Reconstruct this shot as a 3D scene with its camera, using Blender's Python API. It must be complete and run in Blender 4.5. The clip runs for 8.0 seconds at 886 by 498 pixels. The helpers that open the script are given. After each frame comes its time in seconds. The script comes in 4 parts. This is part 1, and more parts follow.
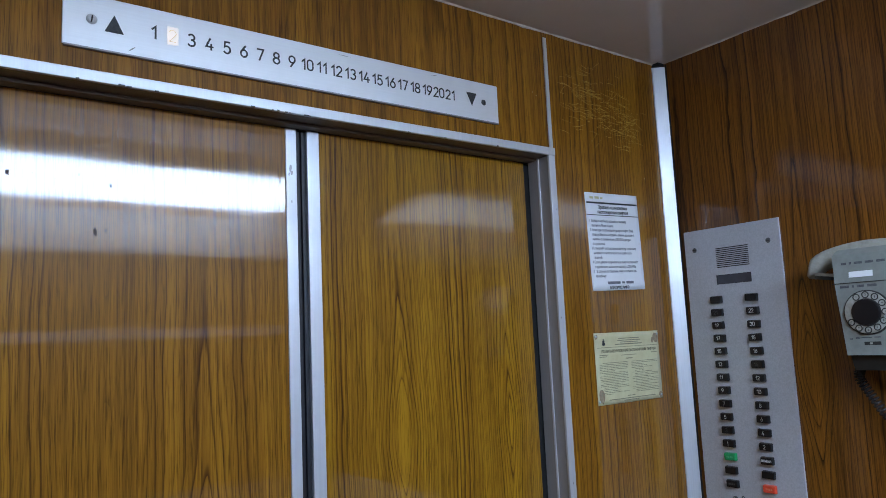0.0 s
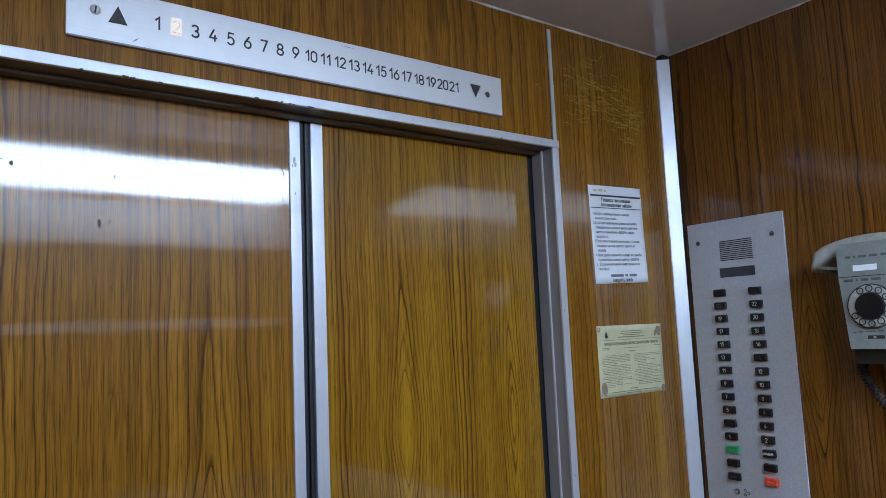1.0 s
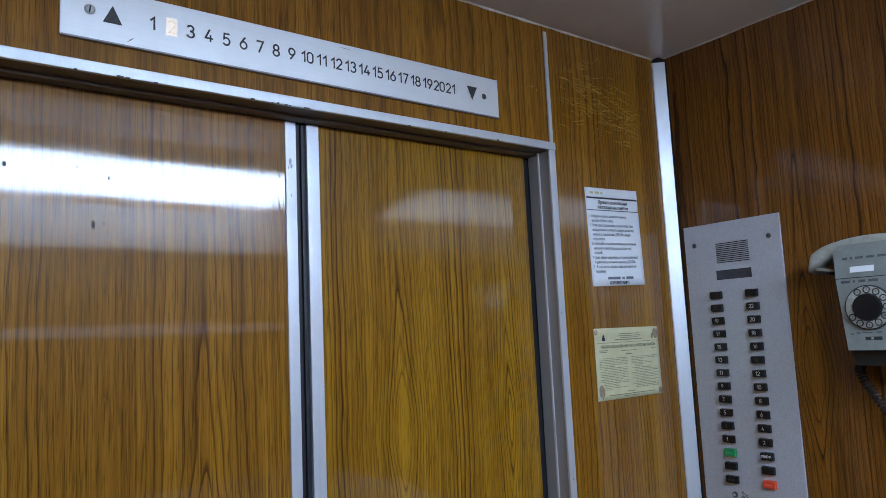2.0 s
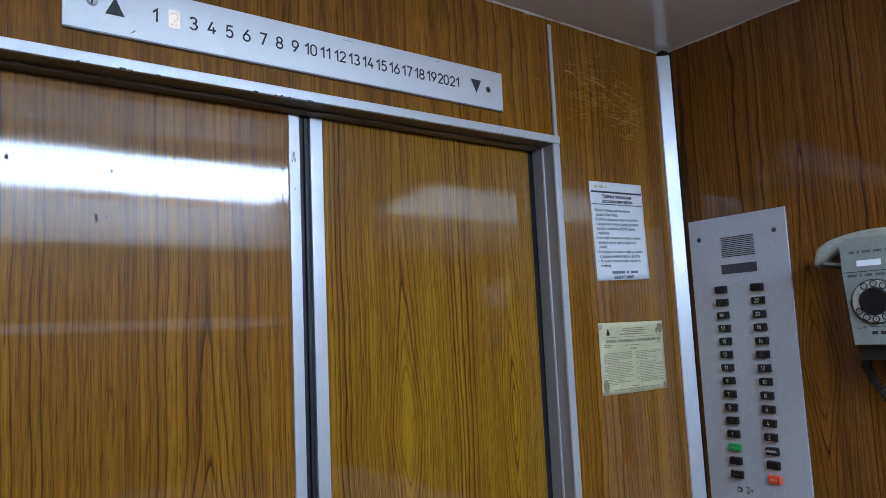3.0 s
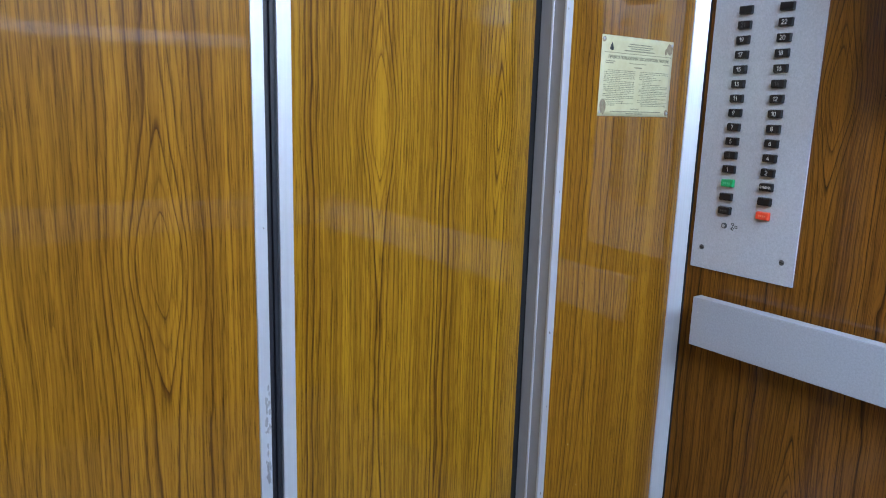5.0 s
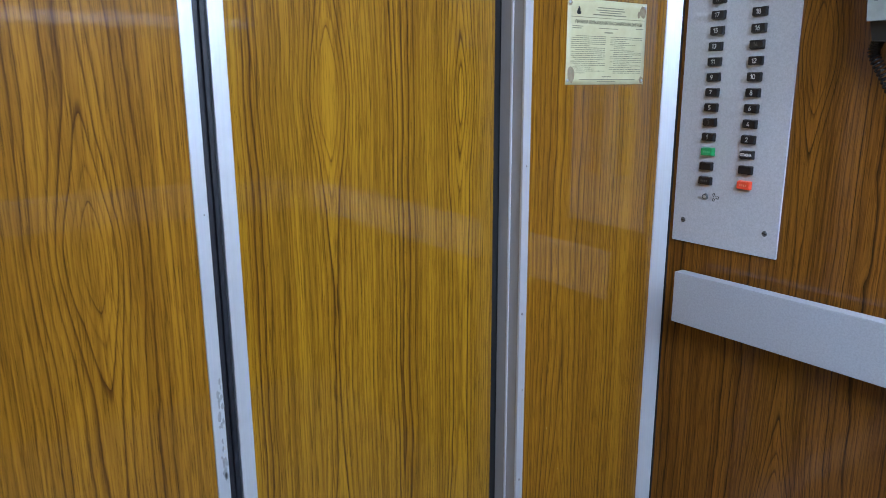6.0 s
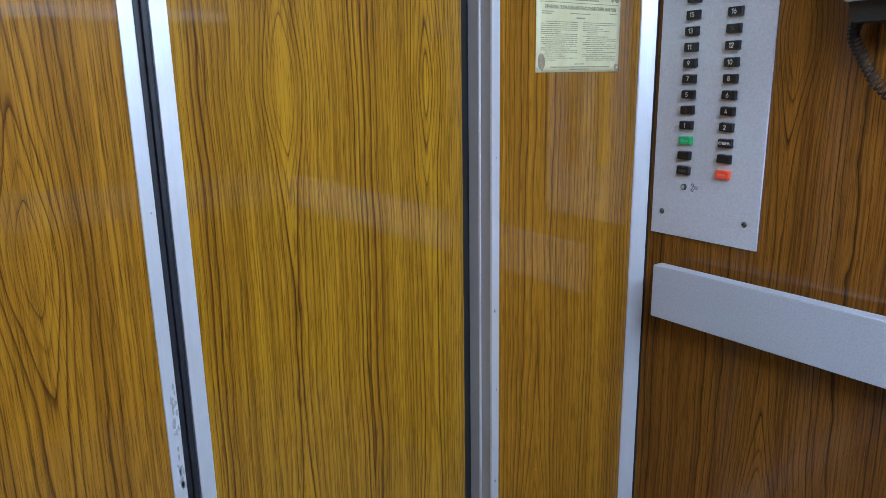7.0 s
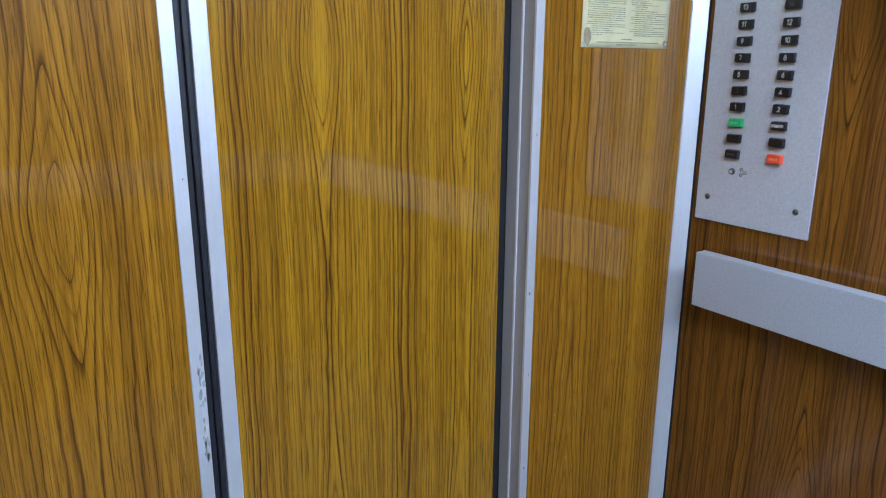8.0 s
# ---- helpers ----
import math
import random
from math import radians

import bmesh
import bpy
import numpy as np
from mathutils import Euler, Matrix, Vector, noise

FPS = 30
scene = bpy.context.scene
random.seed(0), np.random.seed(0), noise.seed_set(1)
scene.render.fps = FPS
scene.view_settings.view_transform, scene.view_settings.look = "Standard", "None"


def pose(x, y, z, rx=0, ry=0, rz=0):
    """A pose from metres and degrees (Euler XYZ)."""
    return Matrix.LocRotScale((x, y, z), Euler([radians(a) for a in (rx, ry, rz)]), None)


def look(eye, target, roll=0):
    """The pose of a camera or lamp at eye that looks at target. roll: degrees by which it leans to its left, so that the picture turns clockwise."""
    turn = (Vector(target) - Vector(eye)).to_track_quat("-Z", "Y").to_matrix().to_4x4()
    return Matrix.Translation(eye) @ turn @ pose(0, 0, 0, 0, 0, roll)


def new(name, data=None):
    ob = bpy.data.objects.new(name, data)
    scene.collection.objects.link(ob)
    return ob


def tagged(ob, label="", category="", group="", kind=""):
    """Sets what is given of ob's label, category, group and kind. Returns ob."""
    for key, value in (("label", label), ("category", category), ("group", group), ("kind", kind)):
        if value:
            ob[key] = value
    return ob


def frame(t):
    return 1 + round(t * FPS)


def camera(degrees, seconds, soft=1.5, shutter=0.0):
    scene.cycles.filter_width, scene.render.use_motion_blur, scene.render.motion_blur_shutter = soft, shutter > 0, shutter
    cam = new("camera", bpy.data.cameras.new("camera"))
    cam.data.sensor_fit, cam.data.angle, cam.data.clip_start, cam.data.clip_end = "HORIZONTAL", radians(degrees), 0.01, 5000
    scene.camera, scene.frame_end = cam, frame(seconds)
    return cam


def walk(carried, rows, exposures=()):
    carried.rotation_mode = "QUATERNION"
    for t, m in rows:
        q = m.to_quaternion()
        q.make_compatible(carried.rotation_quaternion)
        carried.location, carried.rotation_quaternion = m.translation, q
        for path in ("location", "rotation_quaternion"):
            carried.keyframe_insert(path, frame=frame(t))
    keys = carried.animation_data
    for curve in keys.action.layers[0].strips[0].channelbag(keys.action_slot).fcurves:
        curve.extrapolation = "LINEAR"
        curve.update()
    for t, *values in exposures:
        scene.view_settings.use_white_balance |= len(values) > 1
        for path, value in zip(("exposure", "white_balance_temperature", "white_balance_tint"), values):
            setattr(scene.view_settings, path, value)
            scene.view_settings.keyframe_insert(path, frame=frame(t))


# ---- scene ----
cam = camera(64.0, 8.0, soft=0.6, shutter=0.3)
PATH = [
    (0, (-1.6800, -1.1940, 1.5870), (-0.4978, 0.4003, 1.8330), -2.60),
    (0.5, (-1.6820, -1.1960, 1.5850), (-0.4974, 0.3985, 1.8179), -2.20),
    (1, (-1.6820, -1.1920, 1.5870), (-0.5038, 0.4083, 1.8120), -2.40),
    (1.5, (-1.6830, -1.1850, 1.5830), (-0.4920, 0.4050, 1.8140), -2.50),
    (1.7, (-1.6830, -1.1830, 1.5820), (-0.4905, 0.4042, 1.8244), -2.53),
    (2.8, (-1.6830, -1.1720, 1.5790), (-0.4891, 0.4165, 1.8050), -2.80),
    (3, (-1.6830, -1.1700, 1.5780), (-0.4930, 0.4210, 1.8070), -2.60),
    (3.5, (-1.6820, -1.1680, 1.5790), (-0.4941, 0.4249, 1.8060), -2.50),
    (4, (-1.6780, -1.1530, 1.5610), (-0.4861, 0.4479, 1.6890), -1.90),
    (4.1, (-1.6720, -1.1420, 1.5560), (-0.4719, 0.4566, 1.6211), -1.12),
    (4.2, (-1.6650, -1.1320, 1.5500), (-0.4789, 0.4779, 1.5141), -0.70),
    (4.3, (-1.6590, -1.1210, 1.5450), (-0.5244, 0.5174, 1.3761), -0.80),
    (4.4, (-1.6480, -1.1090, 1.5040), (-0.5115, 0.5216, 1.2812), -0.24),
    (4.5, (-1.6370, -1.0970, 1.4630), (-0.4920, 0.5260, 1.2290), 0.30),
    (5, (-1.5688, -1.0960, 1.4186), (-0.4068, 0.4821, 1.0193), 1.68),
    (5.2, (-1.5418, -1.0960, 1.4136), (-0.4012, 0.4908, 0.9882), 1.23),
    (6.3, (-1.4062, -1.0997, 1.4072), (-0.2752, 0.4832, 0.9434), -0.50),
    (6.5, (-1.3792, -1.0997, 1.4022), (-0.2571, 0.4901, 0.9403), -0.48),
    (7, (-1.3728, -1.0901, 1.4026), (-0.2368, 0.4852, 0.9256), -0.92),
    (7.5, (-1.3687, -1.0812, 1.4023), (-0.2488, 0.5064, 0.9277), -0.64),
    (8, (-1.3605, -1.0559, 1.3744), (-0.2992, 0.5609, 0.8647), 0.27),
]
EXPOSURES = [(0.0, -0.72), (3.9, -0.72), (4.4, -0.6), (4.7, -0.32), (5.0, 0.1), (6.5, 0.03), (7.5, 0.03), (8.0, 0.16)]
walk(cam, [(t, look(e, g, r)) for t, e, g, r in PATH], EXPOSURES)

# ---- light ----
world = bpy.data.worlds.new("world")
scene.world = world
world.use_nodes = True
world.node_tree.nodes["Background"].inputs[0].default_value = (0.5, 0.6, 0.7, 1)
world.node_tree.nodes["Background"].inputs[1].default_value = 0.02
LAMP = 38.0


# ---- materials ----
def nodes_of(name):
    m = bpy.data.materials.new(name)
    m.use_nodes = True
    return m, m.node_tree.nodes, m.node_tree.links, m.node_tree.nodes["Principled BSDF"]


def node(ns, kind, **values):
    n = ns.new(kind)
    for k, v in values.items():
        setattr(n, k, v)
    return n


def ramp(ns, stops):
    n = ns.new("ShaderNodeValToRGB")
    els = n.color_ramp.elements
    while len(els) < len(stops):
        els.new(0.5)
    for e, (p, c) in zip(els, stops):
        e.position, e.color = p, (*c, 1)
    return n


def maths(ns, ls, op, a, b=None, c=None):
    n = ns.new("ShaderNodeMath")
    n.operation = op
    for i, v in enumerate((a, b, c)):
        if v is None:
            continue
        if isinstance(v, (int, float)):
            n.inputs[i].default_value = v
        else:
            ls.new(v, n.inputs[i])
    return n.outputs[0]


def noise_at(ns, ls, vec, scale, detail=2.0, rough=0.5):
    mp = ns.new("ShaderNodeMapping")
    mp.inputs["Scale"].default_value = scale
    ls.new(vec, mp.inputs["Vector"])
    n = ns.new("ShaderNodeTexNoise")
    n.inputs["Scale"].default_value = 1.0
    n.inputs["Detail"].default_value = detail
    n.inputs["Roughness"].default_value = rough
    ls.new(mp.outputs[0], n.inputs["Vector"])
    return n.outputs["Fac"]


def wood(name, axis, shift, hearts, light, dark, line, gloss=0.1, density=100.0, grain=1.0):
    """Printed teak laminate under clear varnish: growth lines along z that bend into nested pointed ovals at the hearts.
    A heart is (u, half width of its blank core, reach, ((z, half height), ...))."""
    light, dark = [c * 0.90 for c in light], [c * 0.84 for c in dark]
    m, ns, ls, bsdf = nodes_of(name)
    co = ns.new("ShaderNodeTexCoord")
    sep = ns.new("ShaderNodeSeparateXYZ")
    ls.new(co.outputs["Object"], sep.inputs[0])
    u, z = sep.outputs["XYZ".index(axis)], sep.outputs[2]
    flat = ns.new("ShaderNodeCombineXYZ")
    ls.new(u, flat.inputs[0])
    ls.new(z, flat.inputs[1])
    flat.inputs[2].default_value = shift
    vec = flat.outputs[0]
    # the hearts wander a little along the board
    sway = maths(ns, ls, "SUBTRACT", noise_at(ns, ls, vec, (2.0, 3.0, 1), 2.0, 0.5), 0.5)
    us = maths(ns, ls, "MULTIPLY_ADD", sway, 0.022, u)
    heart, blond, shown = None, None, None
    for hu, core, reach, eyes in hearts:
        du = maths(ns, ls, "SUBTRACT", us, hu)
        du = maths(ns, ls, "SQRT", maths(ns, ls, "MULTIPLY_ADD", du, du, 0.003 ** 2))
        tip = None
        for ez, eh in eyes:
            dz = maths(ns, ls, "DIVIDE", maths(ns, ls, "SUBTRACT", z, ez), eh)
            far = maths(ns, ls, "SUBTRACT", 1.0, maths(ns, ls, "DIVIDE", 1.0, maths(ns, ls, "MULTIPLY_ADD", dz, dz, 1.0)))
            tip = far if tip is None else maths(ns, ls, "MULTIPLY", tip, far)
        near = maths(ns, ls, "EXPONENT", maths(ns, ls, "MULTIPLY", du, -1.0 / (reach * 1.22)))
        g = maths(ns, ls, "MULTIPLY_ADD", maths(ns, ls, "MULTIPLY", tip, near), reach, du)
        bare = ns.new("ShaderNodeMapRange")
        for i, v in enumerate((core, core + 0.0025, 0.0, 1.0)):
            bare.inputs[i + 1].default_value = v
        ls.new(g, bare.inputs[0])
        shown = bare.outputs[0] if shown is None else maths(ns, ls, "MULTIPLY", shown, bare.outputs[0])
        heart = g if heart is None else maths(ns, ls, "SMOOTH_MIN", heart, g, 0.010)
        halo = maths(ns, ls, "EXPONENT", maths(ns, ls, "MULTIPLY", du, -22.0))
        blond = halo if blond is None else maths(ns, ls, "MAXIMUM", blond, halo)
    # close together round the hearts, wider apart further out
    field = maths(ns, ls, "SUBTRACT", 1.0, maths(ns, ls, "EXPONENT", maths(ns, ls, "MULTIPLY", heart, -1.0 / 0.30)))
    field = maths(ns, ls, "MULTIPLY", field, density * 0.30)
    # away from the hearts the lines run straight, unevenly spaced
    loose = ns.new("ShaderNodeMapRange")
    for i, v in enumerate((0.02, 0.09, 0.25, 1.0)):
        loose.inputs[i + 1].default_value = v
    ls.new(heart, loose.inputs[0])
    field = maths(ns, ls, "MULTIPLY_ADD", maths(ns, ls, "MULTIPLY", noise_at(ns, ls, vec, (11, 0.12, 1), 1.0, 0.4), loose.outputs[0]), 5.5, field)
    field = maths(ns, ls, "MULTIPLY_ADD", noise_at(ns, ls, vec, (24, 1.0, 1), 2.0, 0.5), 1.0, field)
    field = maths(ns, ls, "MULTIPLY_ADD", noise_at(ns, ls, vec, (40, 10, 1), 2.0, 0.5), 0.42, field)

    def growth(value, seed, per_metre, low, high):
        """Thin dark lines at the whole numbers of value, each with a strength of its own."""
        ring = maths(ns, ls, "FRACT", value)
        wide = 0.00092 * per_metre
        r = ramp(ns, [(0.0, (1.0,) * 3), (wide, (0.75,) * 3), (wide * 2.4, (0.22,) * 3), (0.62, (0.0,) * 3), (1.0 - wide * 1.3, (0.06,) * 3), (1.0, (1.0,) * 3)])
        ls.new(ring, r.inputs[0])
        w = ns.new("ShaderNodeTexWhiteNoise")
        w.noise_dimensions = "1D"
        ls.new(maths(ns, ls, "ADD", maths(ns, ls, "FLOOR", value), seed), w.inputs["W"])
        return maths(ns, ls, "MULTIPLY", r.outputs[0], maths(ns, ls, "MULTIPLY_ADD", maths(ns, ls, "POWER", w.outputs["Value"], 1.8), high - low, low))

    fine = maths(ns, ls, "MULTIPLY", growth(maths(ns, ls, "MULTIPLY_ADD", field, 1.71, 0.4), shift + 40.5, density * 1.71, 0.0, 0.9), loose.outputs[0])
    lines = maths(ns, ls, "MAXIMUM", growth(field, shift + 3.5, density, 0.38, 1.10), maths(ns, ls, "MULTIPLY", fine, 0.7))
    # the lines fade in and out
    fade = noise_at(ns, ls, vec, (55, 2.2, 1), 3.0, 0.6)
    fade = maths(ns, ls, "SUBTRACT", maths(ns, ls, "MULTIPLY", fade, 3.0), 0.25)
    fn = ns.new("ShaderNodeClamp")
    ls.new(fade, fn.inputs[0])
    lines = maths(ns, ls, "MULTIPLY", maths(ns, ls, "MULTIPLY", lines, fn.outputs[0]), shown)
    # broad tone bands, paler round the hearts, fine fibre
    tone = ramp(ns, [(0.36, dark), (0.5, [(a + b) / 2 for a, b in zip(light, dark)]), (0.66, light)])
    bands = maths(ns, ls, "ADD", maths(ns, ls, "MULTIPLY", noise_at(ns, ls, vec, (28, 0.35, 1), 3.0), 0.5),
                  maths(ns, ls, "MULTIPLY", noise_at(ns, ls, vec, (260, 3.5, 1), 3.0, 0.6), 0.5))
    ls.new(maths(ns, ls, "MULTIPLY_ADD", blond, 0.055, bands), tone.inputs[0])
    mix = ns.new("ShaderNodeMix")
    mix.data_type = "RGBA"
    ls.new(lines, mix.inputs[0])
    ls.new(tone.outputs[0], mix.inputs[6])
    mix.inputs[7].default_value = (*line, 1)
    # dark pores
    pores = ramp(ns, [(0.50, (1, 1, 1)), (0.68, (0.42, 0.38, 0.35))])
    ls.new(noise_at(ns, ls, vec, (620, 14, 1), 3.0, 0.6), pores.inputs[0])
    mul = ns.new("ShaderNodeMix")
    mul.data_type, mul.blend_type = "RGBA", "MULTIPLY"
    mul.inputs[0].default_value = 1.0
    ls.new(mix.outputs[2], mul.inputs[6])
    ls.new(pores.outputs[0], mul.inputs[7])
    ls.new(mul.outputs[2], bsdf.inputs["Base Color"])
    wear = ramp(ns, [(0.35, (gloss * 0.8,) * 3), (0.7, (gloss * 1.5,) * 3)])
    ls.new(noise_at(ns, ls, vec, (9, 6, 1), 5.0, 0.65), wear.inputs[0])
    ls.new(wear.outputs[0], bsdf.inputs["Coat Roughness"])
    bsdf.inputs["Coat Weight"].default_value = 1.0
    bsdf.inputs["Coat IOR"].default_value = 1.62
    bsdf.inputs["Roughness"].default_value = 0.36
    bsdf.inputs["IOR"].default_value = 1.27
    bump = ns.new("ShaderNodeBump")
    bump.inputs["Strength"].default_value = 0.12
    bump.inputs["Distance"].default_value = 0.0012
    ls.new(maths(ns, ls, "ADD", maths(ns, ls, "MULTIPLY", noise_at(ns, ls, vec, (140, 3, 1), 3.0), grain),
                 maths(ns, ls, "MULTIPLY", noise_at(ns, ls, vec, (5, 3, 1), 1.0), 2.6 * grain)), bump.inputs["Height"])
    ls.new(bump.outputs[0], bsdf.inputs["Normal"])
    ls.new(bump.outputs[0], bsdf.inputs["Coat Normal"])
    return m


def metal(name, colour, rough, brushed=(40, 40, 400), metallic=1.0, spots=0.12):
    m, ns, ls, bsdf = nodes_of(name)
    co = ns.new("ShaderNodeTexCoord").outputs["Object"]
    grain = noise_at(ns, ls, co, brushed, 3.0, 0.6)
    dirt = noise_at(ns, ls, co, (14, 14, 9), 5.0, 0.7)
    blend = maths(ns, ls, "ADD", maths(ns, ls, "MULTIPLY", grain, 0.4), maths(ns, ls, "MULTIPLY", dirt, 0.6))
    r = ramp(ns, [(0.3, [c * (1 - spots) for c in colour]), (0.65, colour)])
    ls.new(blend, r.inputs[0])
    ls.new(r.outputs[0], bsdf.inputs["Base Color"])
    rr = ramp(ns, [(0.3, (rough * 1.35,) * 3), (0.7, (rough * 0.8,) * 3)])
    ls.new(blend, rr.inputs[0])
    ls.new(rr.outputs[0], bsdf.inputs["Roughness"])
    bsdf.inputs["Metallic"].default_value = metallic
    bump = ns.new("ShaderNodeBump")
    bump.inputs["Strength"].default_value, bump.inputs["Distance"].default_value = 0.06, 0.0006
    ls.new(grain, bump.inputs["Height"])
    ls.new(bump.outputs[0], bsdf.inputs["Normal"])
    return m


def plain(name, colour, rough, second=None, scale=(60, 60, 60), bump_by=0.05, metallic=0.0):
    m, ns, ls, bsdf = nodes_of(name)
    co = ns.new("ShaderNodeTexCoord").outputs["Object"]
    n = noise_at(ns, ls, co, scale, 5.0, 0.65)
    r = ramp(ns, [(0.35, second or [c * 0.82 for c in colour]), (0.65, colour)])
    ls.new(n, r.inputs[0])
    ls.new(r.outputs[0], bsdf.inputs["Base Color"])
    bsdf.inputs["Roughness"].default_value = rough
    bsdf.inputs["Metallic"].default_value = metallic
    if bump_by:
        b = ns.new("ShaderNodeBump")
        b.inputs["Strength"].default_value, b.inputs["Distance"].default_value = bump_by, 0.001
        ls.new(noise_at(ns, ls, co, [s * 4 for s in scale], 3.0), b.inputs["Height"])
        ls.new(b.outputs[0], bsdf.inputs["Normal"])
    return m


def glow(name, colour, strength):
    m, ns, ls, bsdf = nodes_of(name)
    bsdf.inputs["Base Color"].default_value = (*colour, 1)
    bsdf.inputs["Emission Color"].default_value = (*colour, 1)
    bsdf.inputs["Emission Strength"].default_value = strength
    bsdf.inputs["Roughness"].default_value = 0.4
    return m


def soft_glow(name, colour, strength, middle, half):
    """A glow added without a known source: brightest at its middle, fading towards its rim."""
    m, ns, ls, bsdf = nodes_of(name)
    sep = ns.new("ShaderNodeSeparateXYZ")
    ls.new(ns.new("ShaderNodeTexCoord").outputs["Object"], sep.inputs[0])
    total = None
    for axis, c, h in zip((0, 2), middle, half):
        d = maths(ns, ls, "DIVIDE", maths(ns, ls, "SUBTRACT", sep.outputs[axis], c), h)
        d = maths(ns, ls, "MULTIPLY", d, d)
        total = d if total is None else maths(ns, ls, "ADD", total, d)
    ls.new(maths(ns, ls, "MULTIPLY", maths(ns, ls, "EXPONENT", maths(ns, ls, "MULTIPLY", total, -1.0)), strength), bsdf.inputs["Emission Strength"])
    bsdf.inputs["Base Color"].default_value = (0.5, 0.5, 0.5, 1)
    bsdf.inputs["Emission Color"].default_value = (*colour, 1)
    bsdf.inputs["Roughness"].default_value = 0.4
    return m


TEAK_LIGHT, TEAK_DARK, TEAK_LINE = (0.50, 0.248, 0.015), (0.295, 0.129, 0.008), (0.070, 0.022, 0.0035)
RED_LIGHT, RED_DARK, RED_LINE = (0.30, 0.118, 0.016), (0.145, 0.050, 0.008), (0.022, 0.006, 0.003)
wood_leaf_right = wood("teak_laminate_leaf", "X", 1.3, [(-0.870, 0.0155, 0.041, ((1.392, 0.12), (0.36, 0.14))), (-0.576, 0.004, 0.030, ((1.384, 0.125), (0.30, 0.12)))],
                       TEAK_LIGHT, TEAK_DARK, TEAK_LINE, 0.05, 132.0)
wood_leaf_left = wood("teak_laminate_leaf_b", "X", 7.7, [(-1.274, 0.010, 0.046, ((1.15, 0.125), (0.20, 0.13))), (-1.602, 0.010, 0.040, ((1.02, 0.14),))],
                      (0.44, 0.200, 0.015), (0.25, 0.103, 0.009), TEAK_LINE, 0.05, 96.0)
wood_front = wood("teak_laminate_front", "X", 3.1, [(-0.331, 0.006, 0.034, ((0.36, 0.13),)), (-0.125, 0.008, 0.020, ((0.10, 0.10),))],
                  (0.46, 0.208, 0.016), (0.27, 0.104, 0.009), TEAK_LINE, 0.012, 95.0, 0.12)
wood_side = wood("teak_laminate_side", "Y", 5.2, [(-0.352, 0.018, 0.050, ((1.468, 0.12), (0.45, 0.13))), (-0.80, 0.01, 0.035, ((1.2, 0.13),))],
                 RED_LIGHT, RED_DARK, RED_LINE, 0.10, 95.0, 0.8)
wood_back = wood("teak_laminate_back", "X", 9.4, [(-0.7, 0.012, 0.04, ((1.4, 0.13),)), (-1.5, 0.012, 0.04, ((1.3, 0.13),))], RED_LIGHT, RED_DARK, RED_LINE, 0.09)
aluminium = metal("satin_aluminium", (0.74, 0.775, 0.835), 0.40, (300, 300, 4), 0.55)
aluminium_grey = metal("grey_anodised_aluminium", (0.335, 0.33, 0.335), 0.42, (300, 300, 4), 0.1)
plate_metal = metal("brushed_plate", (0.93, 0.96, 1.0), 0.42, (6, 200, 300), 0.5, 0.08)
panel_paint = plain("hammered_grey_enamel", (0.60, 0.62, 0.67), 0.40, (0.49, 0.51, 0.555), (260, 260, 260), 0.3, 0.25)
rail_paint = plain("grey_enamel_rail", (0.47, 0.495, 0.55), 0.40, (0.39, 0.415, 0.465), (240, 240, 240), 0.25, 0.2)
ceiling_paint = plain("glossy_ceiling_paint", (0.87, 0.83, 0.79), 0.07, (0.81, 0.77, 0.735), (3, 3, 3), 0.02)
black_rubber = plain("black_rubber", (0.005, 0.005, 0.007), 0.85, (0.008, 0.008, 0.010), (30, 30, 6), 0.1)
seal_rubber = plain("slate_black_rubber", (0.016, 0.018, 0.025), 0.5, (0.010, 0.011, 0.016), (30, 30, 6), 0.1)
black_plastic = plain("black_plastic", (0.006, 0.006, 0.008), 0.38, (0.009, 0.009, 0.011), (80, 80, 80), 0.03)
cord_plastic = plain("glossy_cord_plastic", (0.018, 0.018, 0.020), 0.22, (0.012, 0.012, 0.014), (80, 80, 80), 0.02)
green_plastic = plain("green_plastic", (0.02, 0.36, 0.12), 0.3, (0.015, 0.30, 0.10), (80, 80, 80), 0.03)
red_plastic = plain("red_plastic", (0.85, 0.09, 0.04), 0.3, (0.75, 0.07, 0.03), (80, 80, 80), 0.03)
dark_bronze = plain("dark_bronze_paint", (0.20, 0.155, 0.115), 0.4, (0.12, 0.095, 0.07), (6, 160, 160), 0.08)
# darker copy of the bronze, with the shadow under the lintel in its colour
bronze_shade = plain("shaded_bronze_paint", (0.13, 0.10, 0.075), 0.4, (0.08, 0.064, 0.05), (6, 160, 160), 0.08)
dark_slot = plain("dark_opening", (0.02, 0.02, 0.022), 0.5)
window_dark = plain("smoked_window", (0.06, 0.055, 0.07), 0.15, (0.045, 0.045, 0.055), (40, 40, 40), 0.0)
bead_paint = plain("aged_white_bead", (0.82, 0.78, 0.71), 0.5, (0.58, 0.53, 0.47), (40, 40, 40), 0.05)
ink = plain("black_ink", (0.02, 0.022, 0.028), 0.5, (0.05, 0.055, 0.06), (200, 200, 200), 0.0)
pen_ink = plain("faded_pen_ink", (0.055, 0.06, 0.075), 0.6, (0.14, 0.15, 0.16), (260, 260, 260), 0.0)
print_ink = plain("grey_print", (0.12, 0.13, 0.17), 0.7, (0.24, 0.25, 0.29), (300, 300, 300), 0.0)
old_ink = plain("faded_print", (0.17, 0.16, 0.10), 0.7, (0.36, 0.34, 0.22), (300, 300, 300), 0.0)
